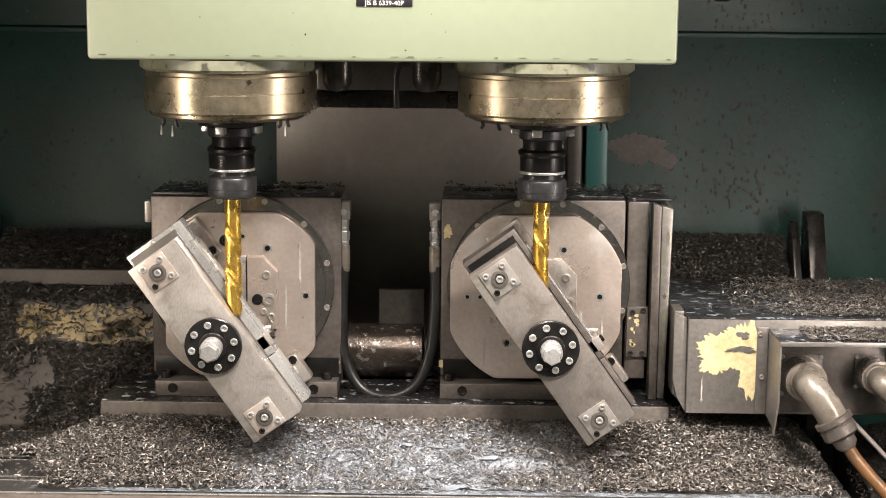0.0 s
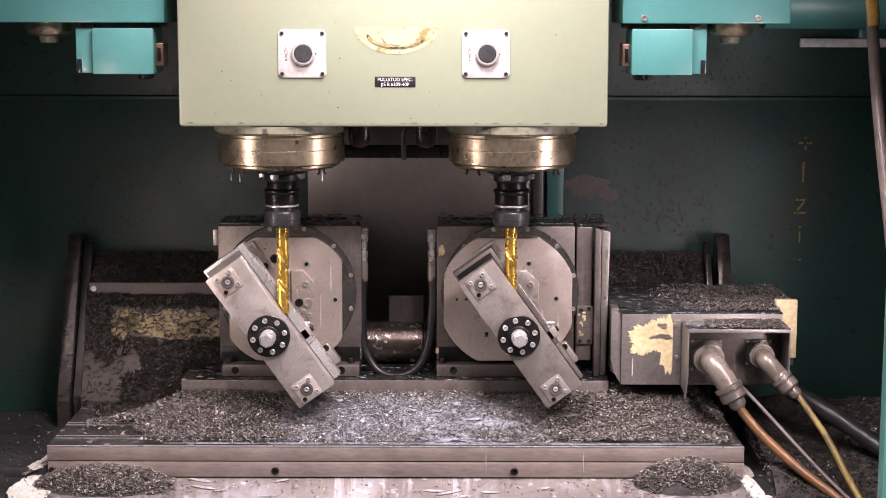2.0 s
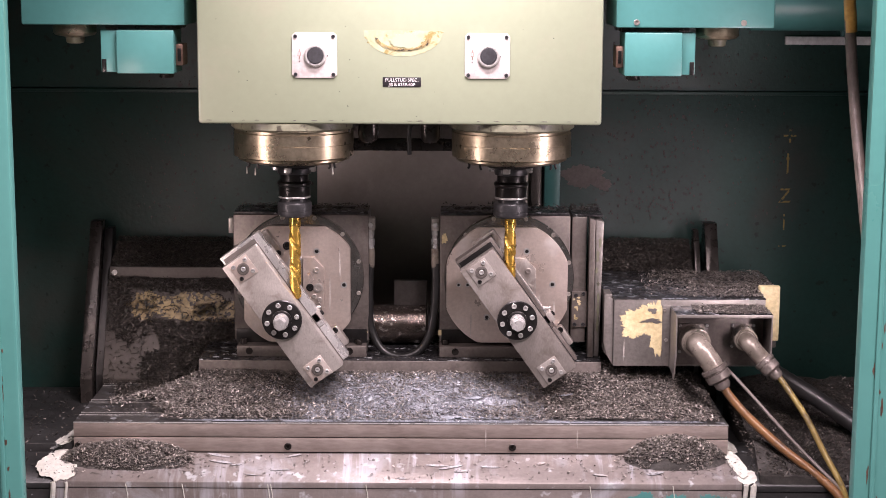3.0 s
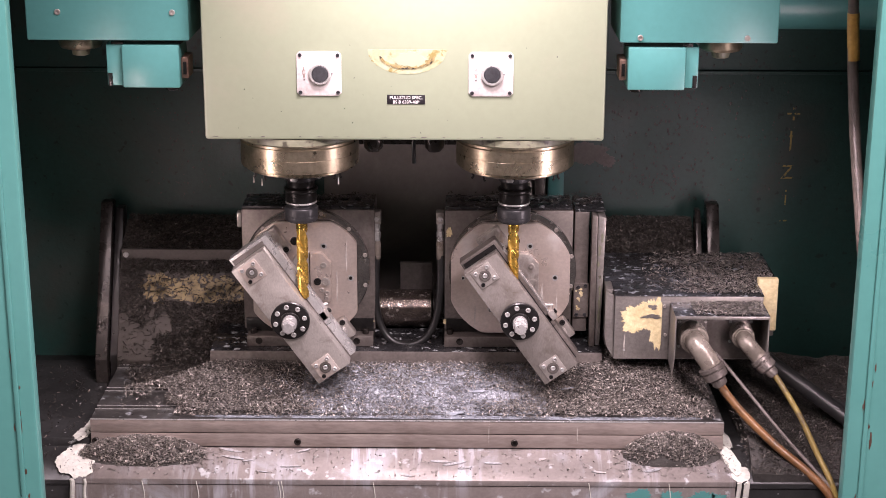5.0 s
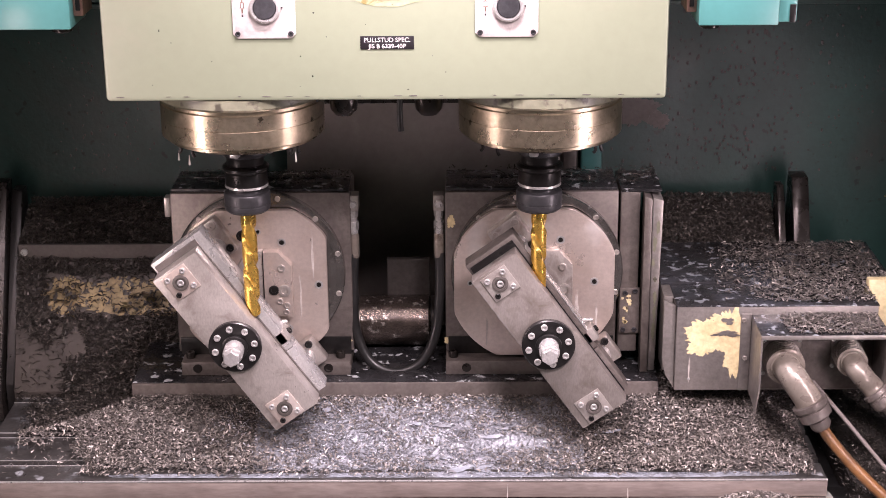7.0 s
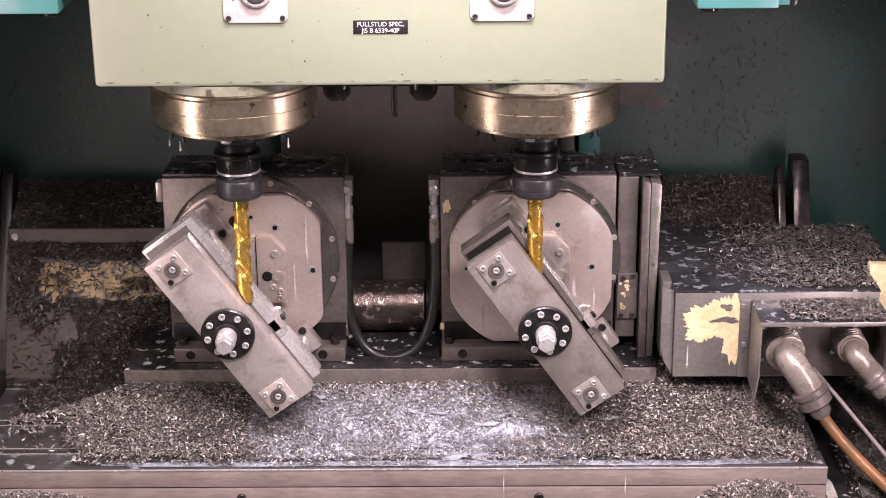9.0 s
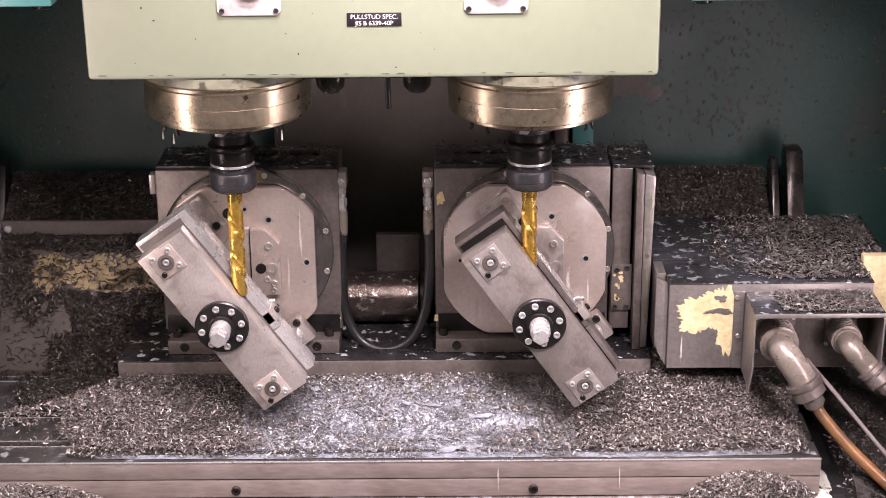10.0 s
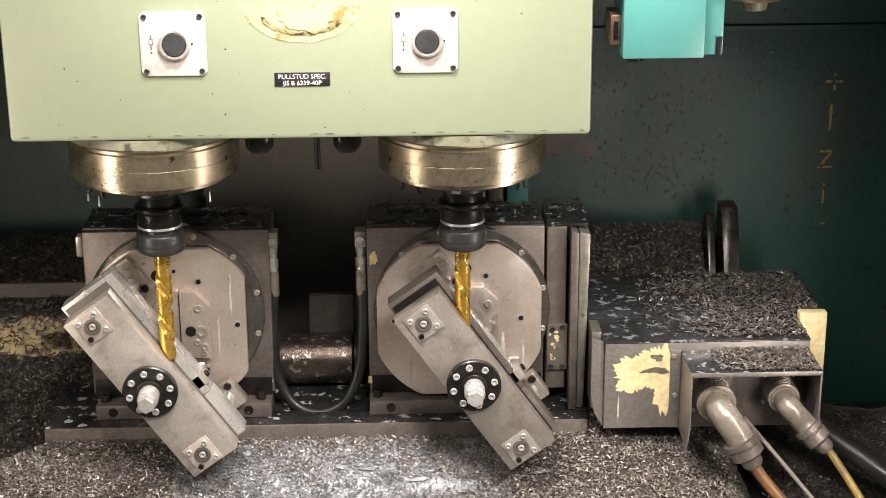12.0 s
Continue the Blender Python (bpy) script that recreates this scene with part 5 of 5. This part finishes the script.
def bed_top(x, y):
    edge = min(1, (0.56 - x) / 0.03, (x + 0.50) / 0.05, (y + 0.160) / 0.02)
    return TZ + (table_h(x, y) - TZ) * edge * (1 - 0.5 * math.exp(-((x - 0.03) / 0.22) ** 2 - ((y + 0.14) / 0.025) ** 2)) - 0.0008 + 0.0022 * wet(x, y) * max(0.0, min(1.0, edge))


for x0, x1, nx, mt, lab in ((-0.50, -0.2501, 40, MUD, "packed grey swarf on the machine table"), (-0.25, 0.24, 80, WET_SHEEN_MUD, "wet grey swarf, soaked with coolant, lamp sheen in its colour, on the machine table"), (0.2401, 0.56, 46, MUD, "packed dark swarf on the machine table")):
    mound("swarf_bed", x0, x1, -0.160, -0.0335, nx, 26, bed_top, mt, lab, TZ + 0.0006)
chips("swarf_on_table", SWARF, scatter(56000, -0.62, 0.575, -0.188, -0.034, table_h, table_keep, 3), "short steel turnings strewn over the machine table", seed=4)
chips("soaked_swarf", SOAKED, scatter(19000, -0.33, 0.32, -0.190, -0.036, lambda x, y: max(TZ, bed_top(x, y)) + 0.0005, lambda x, y: (0.9 if y > -0.165 else 0.3) * wet(x, y), 7), "fine turnings soaked in bluish coolant, paler for its sheen, on the machine table", (0.002, 0.0055), 0.0007, seed=8)
chips("swarf_on_table", SWARF_D, scatter(9000, -0.65, -0.45, -0.034, 0.10, lambda x, y: TZ + 0.003 + 0.008 * max(0, lump(x, y)), lambda x, y: 0.9 * max(0, min(1, (x + 0.63 + 0.04 * lump(x, y, 20)) / 0.10)), 13), "dark turnings beside the base plate", seed=14)
chips("swarf_on_table", SWARF, scatter(6000, 0.36, 0.578, -0.036, 0.14, lambda x, y: table_h(x, -0.036), lambda x, y: 0.9, 15), "turnings under the motor housing", seed=16)


def heap(cx, cy, rx, ry, h):
    return lambda x, y: sad_z(y) + h * max(0.0, 1 - ((x - cx) / rx) ** 2 - ((y - cy) / ry) ** 2) ** 0.7 + 0.002 * lump(x, y, 40)


def inside(cx, cy, rx, ry):
    return lambda x, y: 1.0 if ((x - cx) / rx) ** 2 + ((y - cy) / ry) ** 2 < 1 + 0.3 * lump(x, y, 20) else 0.03


for cx, cy, rx, ry, h, sd in ((-0.56, -0.212, 0.125, 0.030, 0.030, 21), (0.487, -0.208, 0.098, 0.028, 0.044, 22)):
    hf = heap(cx, cy, rx, ry, h)
    mound("swarf_bed", cx - rx, cx + rx, cy - ry, cy + ry, 50, 16, lambda x, y: hf(x, y) - 0.003, MUD, "packed swarf heap on the saddle cover", SAD_LOW - 0.002)
    chips("swarf_heap", SWARF, scatter(11000, cx - rx * 1.25, cx + rx * 1.25, cy - ry * 1.4, cy + ry * 1.2, hf, inside(cx, cy, rx, ry), sd), "heap of steel turnings on the saddle cover", seed=sd + 1)

# motor housing top, hood and table tops
chips("swarf_on_housing", SWARF, scatter(9000, 0.45, 0.715, -0.06, 0.205, lambda x, y: 0.2222 + 0.004 * max(0, lump(x, y, 14)), lambda x, y: max(0.03, min(1, (x - 0.46 + 0.3 * (0.1 - abs(y - 0.1))) / 0.12)) * (0.45 + 0.8 * max(0, lump(x * 1.4, y * 1.4) + 0.3)) * (1 if x < 0.675 or y > 0.03 else 0), 31), "turnings scattered over the motor housing lid", seed=32)
chips("swarf_on_hood", SWARF, scatter(2600, 0.53, 0.672, -0.146, -0.070, lambda x, y: 0.2058, lambda x, y: 0.35 + 0.6 * (lump(x * 2, y * 2) + 0.4), 33), "turnings lying on the terminal hood", seed=34)
for x0, x1, sd in ((-0.378, -0.112, 41), (0.038, 0.295, 42), (0.30, 0.36, 43)):
    chips("swarf_on_cover", SWARF_D, scatter(700 if x1 - x0 > 0.1 else 500, x0, x1, 0.034, 0.125, lambda x, y: 0.3775, lambda x, y: 0.15 + 0.7 * max(0, lump(x * 2, y * 2) + 0.2), sd), "dark wet turnings on the rotary table cover", seed=sd + 5)
# slopes
chips("swarf_on_guard", SWARF_D, scatter(13000, -0.665, -0.385, 0.085, 0.192, lambda x, y: max(TZ if x > -0.664 else -0.009, slope_z(y)) + 0.003 + 0.010 * max(0, lump(x, y)),
      lambda x, y: (0.18 if 0.152 < y < 0.180 and x > -0.61 + 0.03 * lump(x, y, 30) else 1.0) * (0.08 if x + 0.05 * lump(x, y, 22) < -0.57 and y + 0.02 * lump(x, y, 30) < 0.135 else 1), 51), "dark turnings heaped on the sloping guard", (0.006, 0.014), seed=52)
chips("swarf_on_guard", SWARF_D, scatter(9000, -0.665, -0.385, 0.203, 0.306, lambda x, y: 0.222 + (y - 0.201) / 0.099 * 0.046 + 0.003 + 0.006 * max(0, lump(x, y)), lambda x, y: 1.0, 53), "dark turnings on the upper guard", (0.005, 0.010), seed=54)
chips("swarf_on_guard", SWARF_D, scatter(9000, 0.368, 0.578, 0.222, 0.305, lambda x, y: 0.207 + (y - 0.222) / 0.078 * 0.065, lambda x, y: 1.0, 55), "dark turnings on the guard behind the motor housing", (0.005, 0.010), seed=56)
# bed to the right and left


def bed_h(x, y):
    return (sad_z(y) + 0.004 if y < -0.19 else SAD_TOP + 0.004 + 0.15 * (y + 0.19)) + 0.016 * max(0.0, 0.4 + lump(x, y, 6)) + 0.004 * lump(x, y, 30)


mound("swarf_bed", 0.64, 1.18, SF + 0.004, 0.16, 60, 60, bed_h, MUD, "dark swarf lying on the machine bed", -0.105)
chips("swarf_on_bed", SWARF_D, scatter(22000, 0.622, 1.05, SF + 0.004, 0.15, lambda x, y: bed_h(x, y) + 0.001, lambda x, y: 0.85 if x > 0.66 else 0.3, 61), "dark turnings covering the machine bed", seed=62)
chips("swarf_on_bed", SWARF_D, scatter(1300, -1.0, -0.67, -0.26, 0.20, lambda x, y: (sad_z(y) - 0.0028 if y < TF + 0.004 else -0.0448) + 0.0005, lambda x, y: 0.6, 63), "few turnings strewn over the bed", seed=64)
chips("swarf_on_saddle", SWARF, scatter(900, -0.66, 0.60, -0.264, -0.200, lambda x, y: sad_z(y) + 0.0006, lambda x, y: 0.5, 65), "few turnings strewn over the saddle cover", (0.003, 0.006), 0.0010, seed=66)

# dried coolant runs on upright steel
for i, (x, y, z, w, h) in enumerate(((0.098, -0.0002, 0.150, 0.004, 0.05), (-0.165, -0.0002, 0.275, 0.006, 0.07), (-0.185, -0.0002, 0.215, 0.005, 0.06), (0.235, -0.0002, 0.19, 0.010, 0.05), (0.265, -0.0002, 0.17, 0.006, 0.06),
                                     (0.205, -0.1362, 0.135, 0.003, 0.03), (0.245, -0.1362, 0.15, 0.002, 0.025), (-0.24, -0.1362, 0.13, 0.003, 0.03), (0.40, -0.0672, 0.115, 0.003, 0.04), (0.125, TF - 0.0034, -0.030, 0.003, 0.040), (0.30, TF - 0.0034, -0.028, 0.003, 0.03))):
    solid("coolant_run", moved(blob(w * 0.6, h, 300 + i, 60, 0.6, 0.0004), Matrix.Translation((x, y, z)) @ Matrix.Rotation(radians(90), 4, "X")), DRIED, "dried pale run of coolant on the steel", "coolant")

# small coolant pools among the swarf of the table, sheen put into their colour
for i in range(26):
    x, y = INNER.gauss(0.03, 0.12), INNER.uniform(-0.180, -0.06)
    puddle("coolant_pool", x, y, max(TZ + 0.001, bed_top(x, y)) + 0.0022, INNER.uniform(0.008, 0.030), INNER.uniform(0.004, 0.009), 400 + i, FILM_SHEEN, "small bluish pool of coolant among the swarf, sheen in its colour", INNER.uniform(-0.3, 0.3), 0.3, 0.42)

# beads of oil on the rear wall
bm = bmesh.new()
for i in range(800):
    x = INNER.choice((INNER.uniform(0.34, 0.82), INNER.gauss(0.52, 0.07), INNER.gauss(0.50, 0.10), INNER.gauss(-0.55, 0.06)))
    z = INNER.uniform(0.30, 0.70)
    r = INNER.uniform(0.0008, 0.0027) * (0.7 if x < 0 else 1)
    lathe(((r, 0), (r * 0.8, r * 0.30), (0, r * 0.42)), 8, front(x, WY - (0.0061 if z > 0.594 else 0.0001), z) @ Matrix.Diagonal((1, INNER.uniform(1.0, 1.8), 1, 1)), bm)
solid("oil_beads", bm, MUD, "dark beads of oil and dirt on the green rear wall", "oil drops", kind="stuff")

# teal paint left on the apron
for i, (x, z, w, h) in enumerate(((0.42, -0.128, 0.05, 0.03), (0.48, -0.133, 0.045, 0.035), (0.54, -0.128, 0.06, 0.03), (0.57, -0.143, 0.05, 0.04), (0.45, -0.158, 0.06, 0.03))):
    part("paint_remnant", moved(blob(w, h, 500 + i, 70, 0.6, 0.0005), Matrix.Translation((x, SF + 0.0006, z)) @ Matrix.Rotation(radians(90), 4, "X")), TEAL, sad, "teal paint remnant")
